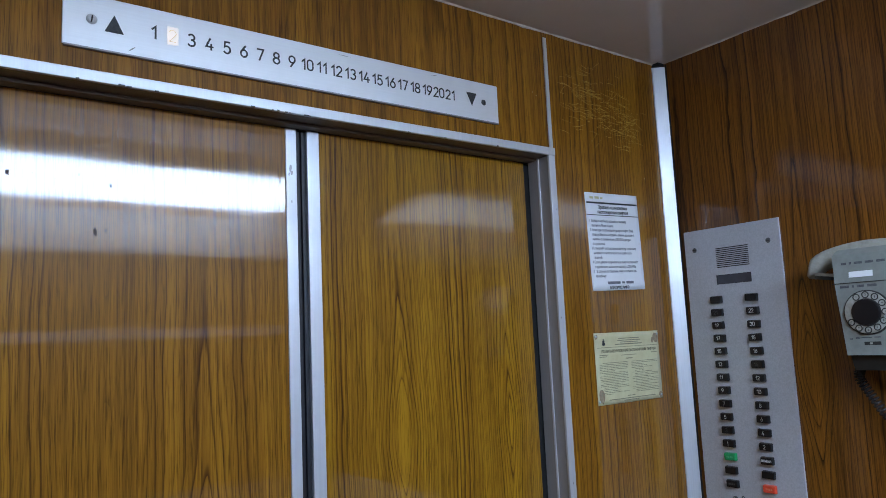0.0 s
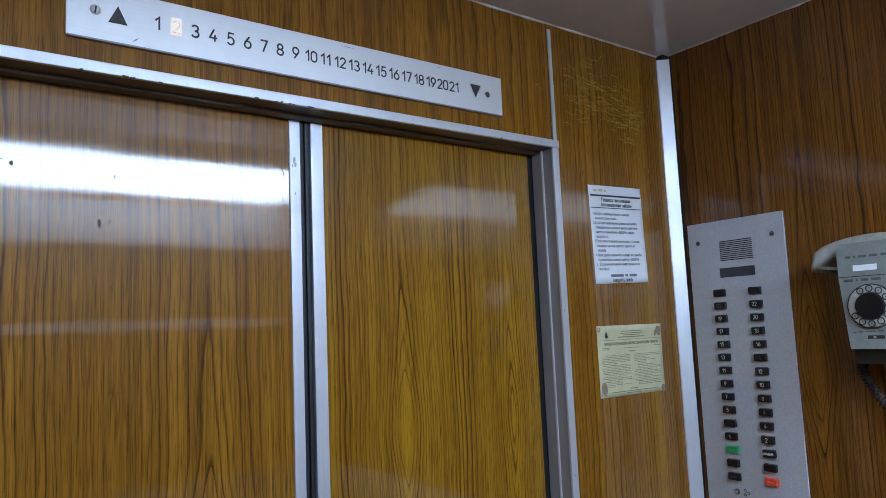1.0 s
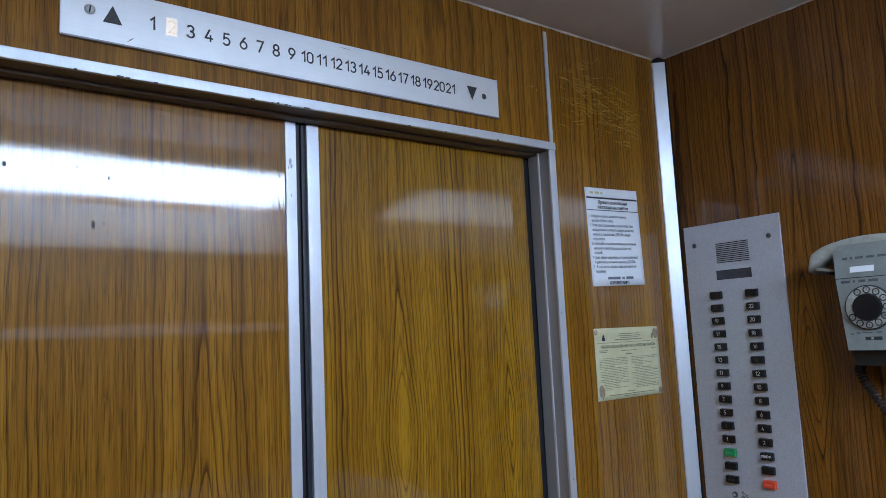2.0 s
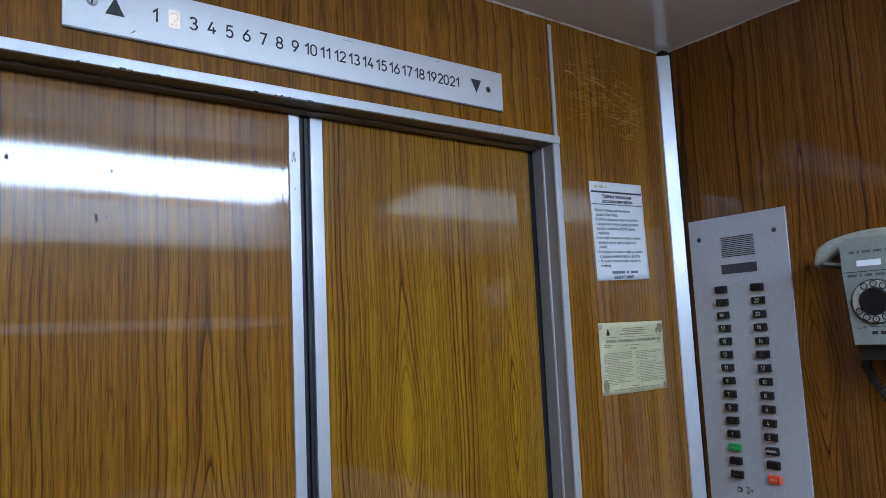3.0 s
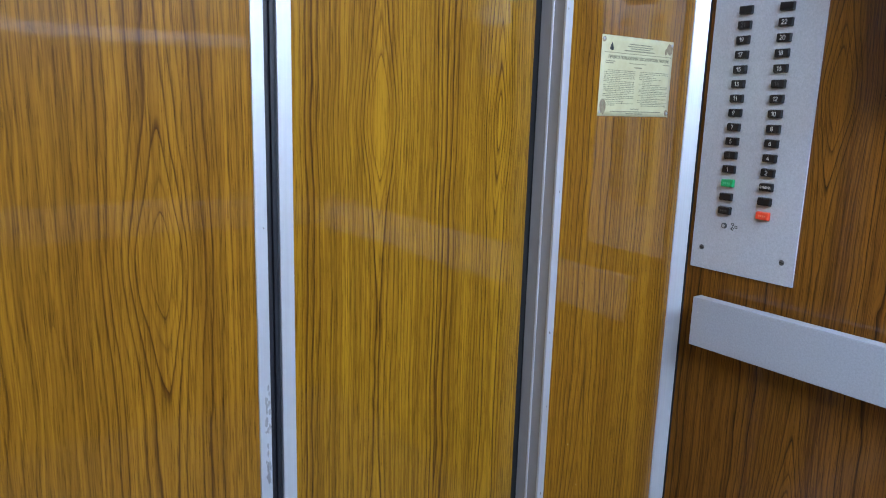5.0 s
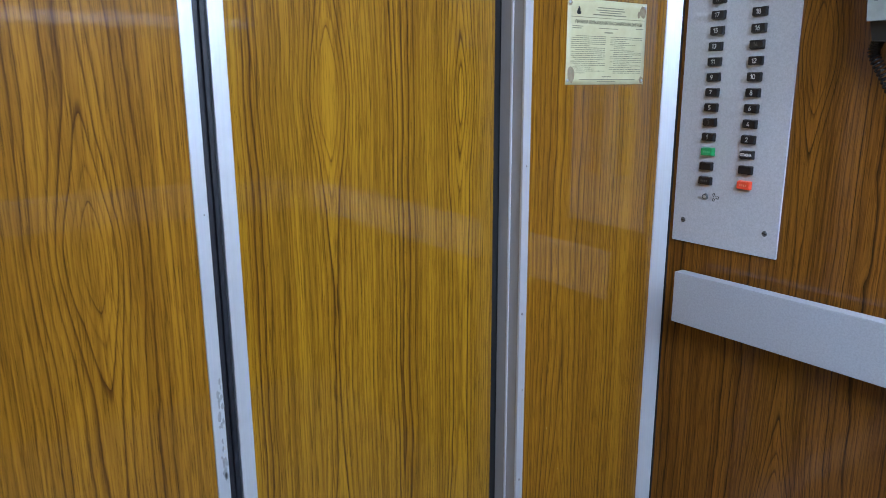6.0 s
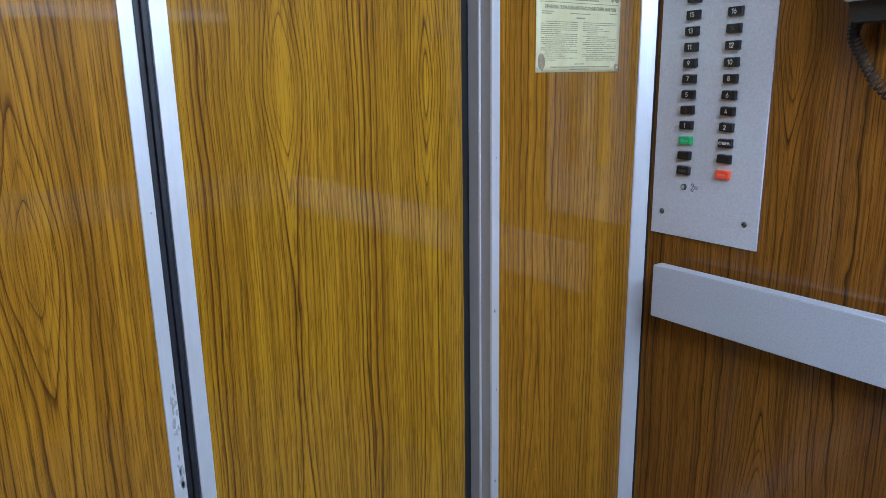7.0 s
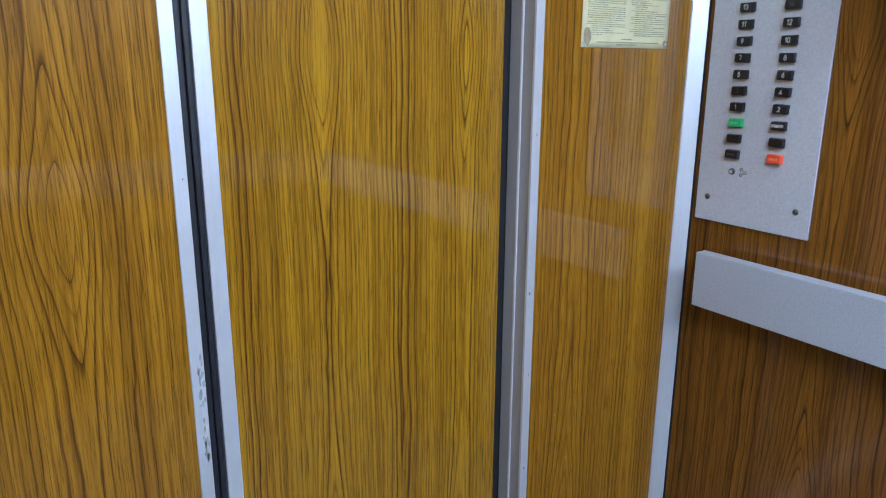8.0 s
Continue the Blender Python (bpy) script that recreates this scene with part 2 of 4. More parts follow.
lit_print = plain("glowing_numeral_print", (0.9, 0.8, 0.65), 0.5, (0.8, 0.7, 0.55), (100, 100, 100), 0.0)
green_print = plain("pale_green_print", (0.10, 0.50, 0.24), 0.5)
red_print = plain("pale_red_print", (0.90, 0.26, 0.16), 0.5)
white_print = plain("white_print", (0.75, 0.75, 0.75), 0.5, (0.5, 0.5, 0.5), (400, 400, 400), 0.0)
faint_print = plain("worn_print", (0.10, 0.10, 0.10), 0.5, (0.05, 0.05, 0.05), (400, 400, 400), 0.0)
paper_white = plain("white_paper", (0.93, 0.95, 0.98), 0.6, (0.89, 0.91, 0.95), (12, 12, 12), 0.03)
paper_old = plain("yellowed_paper", (0.70, 0.66, 0.42), 0.35, (0.62, 0.56, 0.33), (25, 25, 25), 0.05)
rust = plain("rust_stain", (0.26, 0.19, 0.12), 0.7, (0.36, 0.29, 0.18), (120, 120, 120), 0.1)
steel = metal("screw_steel", (0.55, 0.57, 0.60), 0.35, (200, 200, 200), 0.5)
dark_steel = metal("dark_screw_steel", (0.16, 0.17, 0.19), 0.3, (200, 200, 200))
scratch_mat = plain("bare_scratch", (0.58, 0.36, 0.07), 0.6, (0.36, 0.19, 0.03), (60, 60, 60), 0.0)
fleck_mat = plain("pale_fleck", (0.70, 0.58, 0.35), 0.6)
scuff_grey = plain("rubbed_grey_dirt", (0.52, 0.54, 0.58), 0.6, (0.36, 0.38, 0.42), (150, 150, 90), 0.1)
chip_mat = plain("dark_chip", (0.11, 0.065, 0.035), 0.7)
cover_plastic = plain("grey_green_phone_plastic", (0.27, 0.29, 0.275), 0.35, (0.22, 0.24, 0.225), (45, 45, 45), 0.03)
cover_light = plain("ivory_grey_plastic", (0.42, 0.42, 0.37), 0.38, (0.30, 0.30, 0.26), (60, 60, 60), 0.03)
dial_plastic = plain("ivory_dial_plastic", (0.47, 0.47, 0.44), 0.35, (0.33, 0.33, 0.30), (70, 70, 70), 0.03)
base_plastic = plain("dark_phone_base", (0.026, 0.027, 0.025), 0.45, (0.018, 0.019, 0.018), (45, 45, 45), 0.03)
lino = plain("worn_linoleum", (0.08, 0.07, 0.06), 0.5, (0.055, 0.05, 0.045), (18, 18, 18), 0.1)
hall_blue = plain("pale_blue_wall_paint", (0.55, 0.76, 0.82), 0.6, (0.50, 0.71, 0.78), (4, 4, 4), 0.08)
hall_pier = plain("blue_grey_paint", (0.30, 0.40, 0.50), 0.5, (0.26, 0.35, 0.45), (4, 4, 4), 0.06)
tile_cream = plain("cream_floor_tile", (0.66, 0.68, 0.64), 0.4, (0.58, 0.60, 0.57), (9, 9, 9), 0.05)
tile_mauve = plain("mauve_floor_tile", (0.34, 0.29, 0.31), 0.4, (0.28, 0.24, 0.26), (9, 9, 9), 0.05)
lamp_glow = glow("lit_lamp_diffuser", (0.69, 0.90, 1.20), LAMP)
# falloff shaped to give a soft pale band in the left leaf
band_glow = soft_glow("added_dim_glow", (0.85, 0.90, 1.00), LAMP * 0.05, (-0.98, 2.085), (0.27, 0.042))
window_glow = glow("lit_floor_window", (1.0, 0.90, 0.80), 1.0)
housing_white = plain("white_lamp_housing", (0.7, 0.7, 0.7), 0.4)


# ---- mesh helpers ----
def box(x0, x1, y0, y1, z0, z1, bevel=0.0, bm=None):
    made = bmesh.new()
    bmesh.ops.create_cube(made, size=1.0)
    for v in made.verts:
        v.co = Vector(((x0 + x1) / 2 + v.co.x * (x1 - x0), (y0 + y1) / 2 + v.co.y * (y1 - y0), (z0 + z1) / 2 + v.co.z * (z1 - z0)))
    if bevel:
        bmesh.ops.bevel(made, geom=made.edges[:], offset=bevel, segments=2, profile=0.6, affect="EDGES")
    if bm is None:
        return made
    mesh = bpy.data.meshes.new("tmp")
    made.to_mesh(mesh)
    bm.from_mesh(mesh)
    bpy.data.meshes.remove(mesh)
    made.free()
    return bm


def add(bm, other):
    mesh = bpy.data.meshes.new("tmp")
    other.to_mesh(mesh)
    bm.from_mesh(mesh)
    bpy.data.meshes.remove(mesh)
    other.free()
    return bm


def disc(centre, axis, radius, depth, segments=24, top=None, bevel=0.0):
    """A short cylinder whose back lies at centre and which rises depth along axis."""
    bm = bmesh.new()
    bmesh.ops.create_cone(bm, cap_ends=True, segments=segments, radius1=radius, radius2=radius if top is None else top, depth=depth)
    if bevel:
        rim = [e for e in bm.edges if all(v.co.z > 0 for v in e.verts)]
        bmesh.ops.bevel(bm, geom=rim, offset=bevel, segments=2, affect="EDGES")
    turn = Vector((0, 0, 1)).rotation_difference(Vector(axis)).to_matrix().to_4x4()
    bm.transform(Matrix.Translation(Vector(centre) + Vector(axis) * depth / 2) @ turn)
    return bm


def loft(rows, bevel=0.0, seg=3):
    """A closed shell through outlines of equal length."""
    bm = bmesh.new()
    rings = [[bm.verts.new(v) for v in r] for r in rows]
    for p, q in zip(rings, rings[1:]):
        for i in range(len(p)):
            j = (i + 1) % len(p)
            bm.faces.new((p[i], p[j], q[j], q[i]))
    bm.faces.new(rings[0])
    bm.faces.new(rings[-1][::-1])
    if bevel:
        bmesh.ops.bevel(bm, geom=[e for e in bm.edges if e.calc_face_angle(0) > 0.5 or len(e.link_faces) < 2], offset=bevel, segments=seg, affect="EDGES")
    return bm


def link(name, mesh, material, parent=None, label="", smooth=False):
    if not mesh.materials:
        mesh.materials.append(material)
    ob = new(name, mesh)
    if parent is not None:
        ob.parent = parent
        base = parent.matrix_basis.copy()
        if parent.parent is not None:
            base = parent.parent.matrix_basis @ parent.matrix_parent_inverse @ base
        ob.matrix_parent_inverse = base.inverted()
    if label:
        ob["label"] = label
    return ob


def part(name, bm, material, parent=None, label="", smooth=False):
    bmesh.ops.recalc_face_normals(bm, faces=bm.faces[:])
    mesh = bpy.data.meshes.new(name)
    bm.to_mesh(mesh)
    bm.free()
    if smooth:
        for p in mesh.polygons:
            p.use_smooth = True
    return link(name, mesh, material, parent, label)


def thing(name, place, label, category, group="", kind=""):
    ob = new(name)
    ob.empty_display_size = 0.05
    ob.matrix_basis = Matrix.Translation(place)
    return tagged(ob, label, category, group, kind)


FRONT = Matrix(((1, 0, 0, 0), (0, 0, -1, 0), (0, 1, 0, 0), (0, 0, 0, 1)))      # text on a wall that faces -y
RIGHT = Matrix(((0, 0, -1, 0), (-1, 0, 0, 0), (0, 1, 0, 0), (0, 0, 0, 1)))     # text on a wall that faces -x
text_meshes = {}


def lettering(body, size, place, turn, material, parent, name="lettering", narrow=1.0, align="CENTER", bold=0.0, roll=0.0):
    key = (body, size, narrow, align, bold, material.name)
    if key not in text_meshes:
        cu = bpy.data.curves.new("text", "FONT")
        cu.body, cu.size, cu.align_x, cu.align_y = body, size, align, "CENTER"
        cu.extrude, cu.offset, cu.resolution_u = 0.0002, bold, 3
        ob = bpy.data.objects.new("text", cu)
        scene.collection.objects.link(ob)
        bpy.context.view_layer.update()
        mesh = bpy.data.meshes.new_from_object(ob.evaluated_get(bpy.context.evaluated_depsgraph_get()))
        bpy.data.objects.remove(ob)
        bpy.data.curves.remove(cu)
        mesh.transform(Matrix.Diagonal((narrow, 1, 1, 1)))
        mesh.name = name
        mesh.materials.clear()
        text_meshes[key] = mesh
    ob = link(name, text_meshes[key], material, parent)
    ob.matrix_basis = Matrix.Translation(place) @ turn @ Matrix.Rotation(roll, 4, "Z")
    return ob


def digit_strokes(d):
    """Centre lines of an engraved numeral, one high and 0.56 wide."""
    def arc(cx, cy, rx, ry, a0, a1, n=18):
        return [(cx + rx * math.cos(radians(a0 + (a1 - a0) * k / n)), cy + ry * math.sin(radians(a0 + (a1 - a0) * k / n))) for k in range(n + 1)]
    six = [arc(0.28, 0.31, 0.28, 0.31, 90, 450, 28), [(0.42, 1.0), (0.16, 0.64), (0.03, 0.42)]]
    return {
        "0": [arc(0.28, 0.72, 0.28, 0.28, 0, 180) + arc(0.28, 0.28, 0.28, 0.28, 180, 360) + [(0.56, 0.72)]],
        "1": [[(0.06, 0.74), (0.34, 1.0), (0.34, 0.0)]],
        "2": [arc(0.28, 0.72, 0.27, 0.28, 165, -28) + [(0.0, 0.0), (0.56, 0.0)]],
        "3": [arc(0.27, 0.755, 0.245, 0.245, 150, -85), arc(0.27, 0.265, 0.285, 0.265, 88, -150)],
        "4": [[(0.34, 1.0), (0.0, 0.27), (0.58, 0.27)], [(0.42, 0.52), (0.42, 0.0)]],
        "5": [[(0.52, 1.0), (0.11, 1.0), (0.07, 0.55)] + arc(0.27, 0.32, 0.285, 0.32, 122, -145)],
        "6": six,
        "7": [[(0.0, 1.0), (0.56, 1.0), (0.18, 0.0)]],
        "8": [arc(0.28, 0.75, 0.235, 0.25, 90, 450, 26), arc(0.28, 0.26, 0.28, 0.26, 90, 450, 26)],
        "9": [[(0.56 - x, 1.0 - y) for x, y in line] for line in six]}[d]


def number(body, size, place, turn, material, parent, weight=0.18):
    """A number in engraved strokes of the given height, centred at place."""
    key = (body, size, weight, material.name)
    if key not in text_meshes:
        bm = bmesh.new()
        widths = [0.42 if c == "1" else 0.56 for c in body]
        x0 = -(sum(widths) + 0.2 * (len(body) - 1)) / 2
        for c, wide in zip(body, widths):
            for line in digit_strokes(c):
                last = None
                for k, (x, y) in enumerate(line):
                    p = Vector((x, y))
                    a = (p - Vector(line[k - 1])).normalized() if k else None
                    b = (Vector(line[k + 1]) - p).normalized() if k < len(line) - 1 else None
                    if a is None or b is None:
                        n, f = (a or b).orthogonal(), 1.0
                        p = p + (a or -b) * weight * 0.25
                    else:
                        n = (a.orthogonal() + b.orthogonal()).normalized()
                        f = 1 / max(0.45, n.dot(a.orthogonal()))
                    ends = [bm.verts.new(((x0 + q.x) * size, (q.y - 0.5) * size, 0.0)) for q in (p + n * weight / 2 * f, p - n * weight / 2 * f)]
                    if last:
                        bm.faces.new((last[0], ends[0], ends[1], last[1]))
                    last = ends
            x0 += wide + 0.2
        mesh = bpy.data.meshes.new("numeral")
        bm.to_mesh(mesh)
        bm.free()
        text_meshes[key] = mesh
    ob = link("numeral", text_meshes[key], material, parent)
    ob.matrix_basis = Matrix.Translation(place) @ turn
    return ob


# ---- cabin ----
LEFT, BACK, TOP, DOOR = -2.17, -1.88, 2.33, 0.065
floor_ob = part("floor", box(LEFT - 0.05, 0.05, BACK - 0.05, 0.20, -0.06, 0.0), lino)
tagged(floor_ob, "worn brown linoleum cabin floor", "floor", kind="structure")
ceiling_ob = part("ceiling", box(LEFT - 0.05, 0.05, BACK - 0.05, 0.06, TOP, TOP + 0.05), ceiling_paint)
tagged(ceiling_ob, "glossy greyish-white painted cabin ceiling", "ceiling", kind="structure")

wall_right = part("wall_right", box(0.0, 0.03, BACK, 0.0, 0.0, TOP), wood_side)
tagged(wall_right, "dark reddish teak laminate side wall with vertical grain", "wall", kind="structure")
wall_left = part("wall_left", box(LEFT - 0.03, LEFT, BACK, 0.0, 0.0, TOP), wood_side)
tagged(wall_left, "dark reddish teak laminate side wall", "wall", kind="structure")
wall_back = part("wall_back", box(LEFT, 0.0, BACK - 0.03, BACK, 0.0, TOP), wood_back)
tagged(wall_back, "teak laminate back wall of the cabin", "wall", kind="structure")

wall_front = thing("wall_front", (-1.085, 0, 0), "varnished teak laminate front wall round the cabin door", "wall", kind="structure")
part("side_panel", box(-0.4475, 0.0, 0.0, 0.03, 0.0, TOP), wood_front, wall_front)
part("side_panel", box(LEFT, -1.7225, 0.0, 0.03, 0.0, TOP), wood_front, wall_front)
part("header_panel", box(-1.7225, -0.4475, 0.0, 0.03, 2.028, TOP), wood_front, wall_front)

# bare scratches scribbled into the varnish near the ceiling
rng = random.Random(4)
bm = bmesh.new()
for i in range(260):
    cx, cz = rng.gauss(-0.275, 0.070), rng.gauss(2.172, 0.040)
    if rng.random() < 0.22:
        cx, cz = rng.gauss(-0.15, 0.022), rng.gauss(2.11, 0.03)
    cx = min(-0.08, max(-0.40, cx))
    ang, length, bend = rng.gauss(-0.10, 0.17), rng.uniform(0.008, 0.055), rng.uniform(-0.45, 0.35)
    if rng.random() < 0.15:
        ang += 0.8
    wide = rng.uniform(0.0002, 0.0007)
    last = None
    for k in range(9):
        along = (k / 8 - 0.5) * length
        a = ang + bend * (k / 8 - 0.5)
        px, pz = cx + along * math.cos(a), cz + along * math.sin(a)
        w = wide * (1 - abs(k / 4 - 1) ** 2) + 0.00005
        pair = [bm.verts.new((px, -0.0006, pz - w)), bm.verts.new((px, -0.0006, pz + w))]
        if last:
            bm.faces.new((last[0], pair[0], pair[1], last[1]))
        last = pair
part("scratched_patch", bm, scratch_mat, wall_front, "pale yellow scratches scribbled in the varnish")

# strips where panels meet
trim_corner = thing("trim_corner", (-0.015, -0.015, 0), "flat satin aluminium strip covering the cabin corner", "trim", kind="structure")
bm = bmesh.new()
prof = [(-0.029, -0.0005), (-0.029, -0.0035), (-0.0035, -0.027), (-0.0005, -0.027), (-0.0005, -0.0005)]
low = [bm.verts.new((x, y, 0.0)) for x, y in prof]
high = [bm.verts.new((x, y, TOP - 0.012)) for x, y in prof]
bm.faces.new(low), bm.faces.new(high[::-1])
for i in range(5):
    j = (i + 1) % 5
    bm.faces.new((low[i], low[j], high[j], high[i]))
part("strip", bm, aluminium, trim_corner)
part("end_gap", box(-0.026, -0.0006, -0.022, -0.0006, TOP - 0.0115, TOP - 0.001), black_rubber, trim_corner)
part("shadow_gap", box(-0.004, -0.0006, -0.0305, -0.027, 0.0, TOP - 0.006), black_rubber, trim_corner, "dark joint beside the strip")
trim_left = part("trim_corner_left", box(LEFT, LEFT + 0.025, -0.025, 0.0, 0.0, TOP - 0.006, 0.002), aluminium)
tagged(trim_left, "flat satin aluminium corner strip", "trim", kind="structure")
trim_joint = part("trim_joint", box(-0.4595, -0.4490, -0.004, -0.0002, 2.0315, TOP - 0.016, 0.001), aluminium)
tagged(trim_joint, "thin bright metal strip over a panel joint", "trim", kind="structure")
rng = random.Random(9)
trim_ceiling = thing("trim_ceiling", (-1, -0.5, TOP), "thin uneven white bead along the ceiling edge", "trim", kind="structure")
for nm, (a, b) in {"bead": ((LEFT, -0.003), (-0.02, -0.003)), "side_bead": ((-0.003, -0.02), (-0.003, BACK))}.items():
    bm = bmesh.new()
    steps, rows = 90, []
    for k in range(steps + 1):
        x, y = a[0] + (b[0] - a[0]) * k / steps, a[1] + (b[1] - a[1]) * k / steps
        r = max(0.0008, (0.0031 if nm == "bead" else 0.0022) + rng.gauss(0, 0.0007))
        ring = []
        for q in range(5):
            t = math.pi / 2 * q / 4
            d, h = r * math.cos(t), r * math.sin(t)
            ring.append(bm.verts.new((x, y - d + 0.003, TOP - h) if nm == "bead" else (x - d + 0.003, y, TOP - h)))
        rows.append(ring)
    for p, q in zip(rows, rows[1:]):
        for i in range(4):
            bm.faces.new((p[i], p[i + 1], q[i + 1], q[i]))
    part(nm, bm, bead_paint, trim_ceiling, smooth=True)

# door frame: front faces, stepped reveal
frame_ob = thing("door_frame", (-1.085, 0.03, 0), "satin aluminium door frame with grey stepped reveal", "door frame", kind="structure")
for sx in (1, -1):
    cx = -1.085
    def X(v):
        return cx + sx * (v - cx)
    a, b = sorted((X(-0.468), X(-0.4475)))
    part("jamb_face", box(a, b, -0.006, 0.0, 0.0, 2.0295, 0.0012), aluminium, frame_ob)
    a, b = sorted((X(-0.466), X(-0.448)))
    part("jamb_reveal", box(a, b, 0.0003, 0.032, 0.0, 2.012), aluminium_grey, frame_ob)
    a, b = sorted((X(-0.4705), X(-0.4665)))
    part("jamb_bead", box(a, b, 0.030, 0.0345, 0.0, 2.012, 0.0008), aluminium, frame_ob)
    a, b = sorted((X(-0.470), X(-0.448)))
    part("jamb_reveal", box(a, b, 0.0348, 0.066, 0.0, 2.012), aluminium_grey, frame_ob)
    a, b = sorted((X(-0.4865), X(-0.4475)))
    part("jamb_seal", box(a, b, 0.0705, 0.10, 0.0, 2.012), black_rubber, frame_ob)
part("lintel_face", box(-1.7225, -0.4475, -0.0085, -0.0002, 2.0125, 2.0310, 0.0012), aluminium, frame_ob, "scuffed bright lintel strip")
# step below the soffit, coloured darker to carry the shadow above the leaves
part("lintel_shade_step", box(-1.7015, -0.4695, 0.036, 0.0628, 2.0065, 2.0126, 0.001), bronze_shade, frame_ob)
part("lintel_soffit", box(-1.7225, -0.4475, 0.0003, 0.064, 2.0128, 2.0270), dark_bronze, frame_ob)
# near-black to paint the thin shadow line over the leaf tops
part("lintel_back", box(-1.75, -0.42, 0.0645, 0.11, 2.006, 2.10), base_plastic, frame_ob)
bm = bmesh.new()
rng = random.Random(12)
for i in range(16):
    x = rng.choice((rng.uniform(-1.50, -1.36), rng.uniform(-1.22, -1.10), rng.uniform(-1.6, -0.6)))
    w = rng.uniform(0.001, 0.005)
    box(x - w, x + w, -0.0092, -0.0080, 2.0118, 2.0118 + rng.uniform(0.001, 0.003), 0.0, bm)
part("worn_nicks", bm, base_plastic, frame_ob)
sill_ob = part("door_sill", box(-1.75, -0.42, -0.002, 0.16, 0.0, 0.008, 0.002), aluminium_grey)
tagged(sill_ob, "grooved aluminium door sill", "door sill", kind="structure")


def leaf(x0, x1, name, material, strip, seal, label):
    """One sliding leaf: laminate board, aluminium meeting strip and a rounded rubber seal."""
    ob = thing(name, ((x0 + x1) / 2, DOOR, 0.012), label, "elevator door", "sliding door leaves", "structure")
    part("board", box(x0, x1, DOOR, DOOR + 0.03, 0.012, 2.008), material, ob)
    a, b = strip
    part("edge_strip", box(a, b, DOOR - 0.004, DOOR + 0.031, 0.012, 2.006, 0.0012), aluminium, ob, "worn satin aluminium edge strip")
    a, b = seal
    bm = box(a + 0.0006, b - 0.0006, DOOR + 0.0015, DOOR + 0.03, 0.012, 2.006, 0.0028)
    part("rubber_seal", bm, seal_rubber, ob, "black rounded rubber seal")
    return ob


left_leaf = leaf(-1.72, -1.1185, "door_1", wood_leaf_left, (-1.1185, -1.0965), (-1.0965, -1.0855), "closed sliding cabin door leaf in varnished teak laminate")
right_leaf = leaf(-1.0475, -0.4875, "door_2", wood_leaf_right, (-1.0735, -1.0475), (-1.0845, -1.0735), "closed sliding cabin door leaf in varnished teak laminate")
rng = random.Random(21)


def mark(name, x, y, z, r, tall, material, parent, label=""):
    bm = bmesh.new()
    bm.faces.new([bm.verts.new((x + r * rng.uniform(0.4, 1.0) * math.cos(a * 0.78), y, z + r * tall * rng.uniform(0.4, 1.0) * math.sin(a * 0.78))) for a in range(8)])
    part(name, bm, material, parent, label)


for x, z, r, tall in ((-1.5793, 1.8696, 0.0042, 1.6), (-1.5921, 1.8762, 0.003, 0.6), (-1.5450, 1.8732, 0.0016, 1), (-1.5132, 1.8673, 0.0022, 0.6), (-1.4789, 1.8764, 0.002, 1.6),
                      (-1.4310, 1.8622, 0.0026, 1.6), (-1.4542, 1.7835, 0.0035, 3.2), (-1.4380, 1.7863, 0.002, 2.2), (-1.1299, 1.8972, 0.0018, 3), (-1.5659, 1.8773, 0.0012, 1)):
    mark("chip", x, DOOR - 0.0006, z, r, tall, chip_mat, left_leaf, "small dark chip in the varnish")
for x, z, r in ((-1.1102, 1.9252, 0.0050), (-1.1072, 1.9172, 0.0035), (-1.1132, 1.9132, 0.0028), (-1.106, 0.55, 0.003), (-1.108, 1.86, 0.002), (-1.104, 1.2, 0.0015)):
    mark("scuff", x, DOOR - 0.0046, z, r, 1.8, aluminium_grey, left_leaf, "grey scuff on the edge strip")
for i in range(34):
    z = 0.720 + 0.190 * rng.random() ** 1.2
    pale = rng.random() < 0.2
    mark("scuff", rng.uniform(-1.1075, -1.0995), DOOR - (0.0050 if pale else 0.0046), z, rng.uniform(0.0010, 0.0018) if pale else rng.uniform(0.0015, 0.0042), rng.uniform(1.2, 4.5),
         bead_paint if pale else scuff_grey, left_leaf, "dirty rubbed patch low on the edge strip")

for x, z, r in ((-0.457, 1.24, 0.002), (-0.460, 0.92, 0.003), (-0.455, 0.74, 0.002), (-0.462, 1.62, 0.0018), (-0.453, 1.88, 0.002), (-0.458, 0.52, 0.003)):
    mark("scuff", x, -0.0065, z, r, 1.8, aluminium_grey, frame_ob, "grey scuff on the frame")
for x, z, r in ((-0.505, 2.165, 0.0016), (-0.492, 2.158, 0.0012), (-0.300, 2.205, 0.0016), (-0.10, 1.99, 0.0015), (-0.37, 0.62, 0.0014), (-0.33, 0.50, 0.0014)):
    mark("fleck", x, -0.0006, z, r, 1.2, fleck_mat, wall_front, "pale fleck on the varnish")

# ---- ceiling lamp at the back of the cabin ----
lamp = thing("ceiling_lamp", (-1.10, -1.70, TOP), "long lit fluorescent lamp under the ceiling at the back wall", "lamp")
part("housing", loft([[(x, -1.430, 2.3295), (x, -1.430, 2.290), (x, BACK + 0.001, 2.226), (x, BACK + 0.001, 2.3295)] for x in (-1.88, -0.28)]), housing_white, lamp)
part("diffuser", loft([[(x, -1.460, 2.2875), (x, -1.460, 2.2820), (x, -1.87, 2.2200), (x, -1.87, 2.2255)] for x in (-1.86, -0.30)]), lamp_glow, lamp, "glowing cool white diffuser")
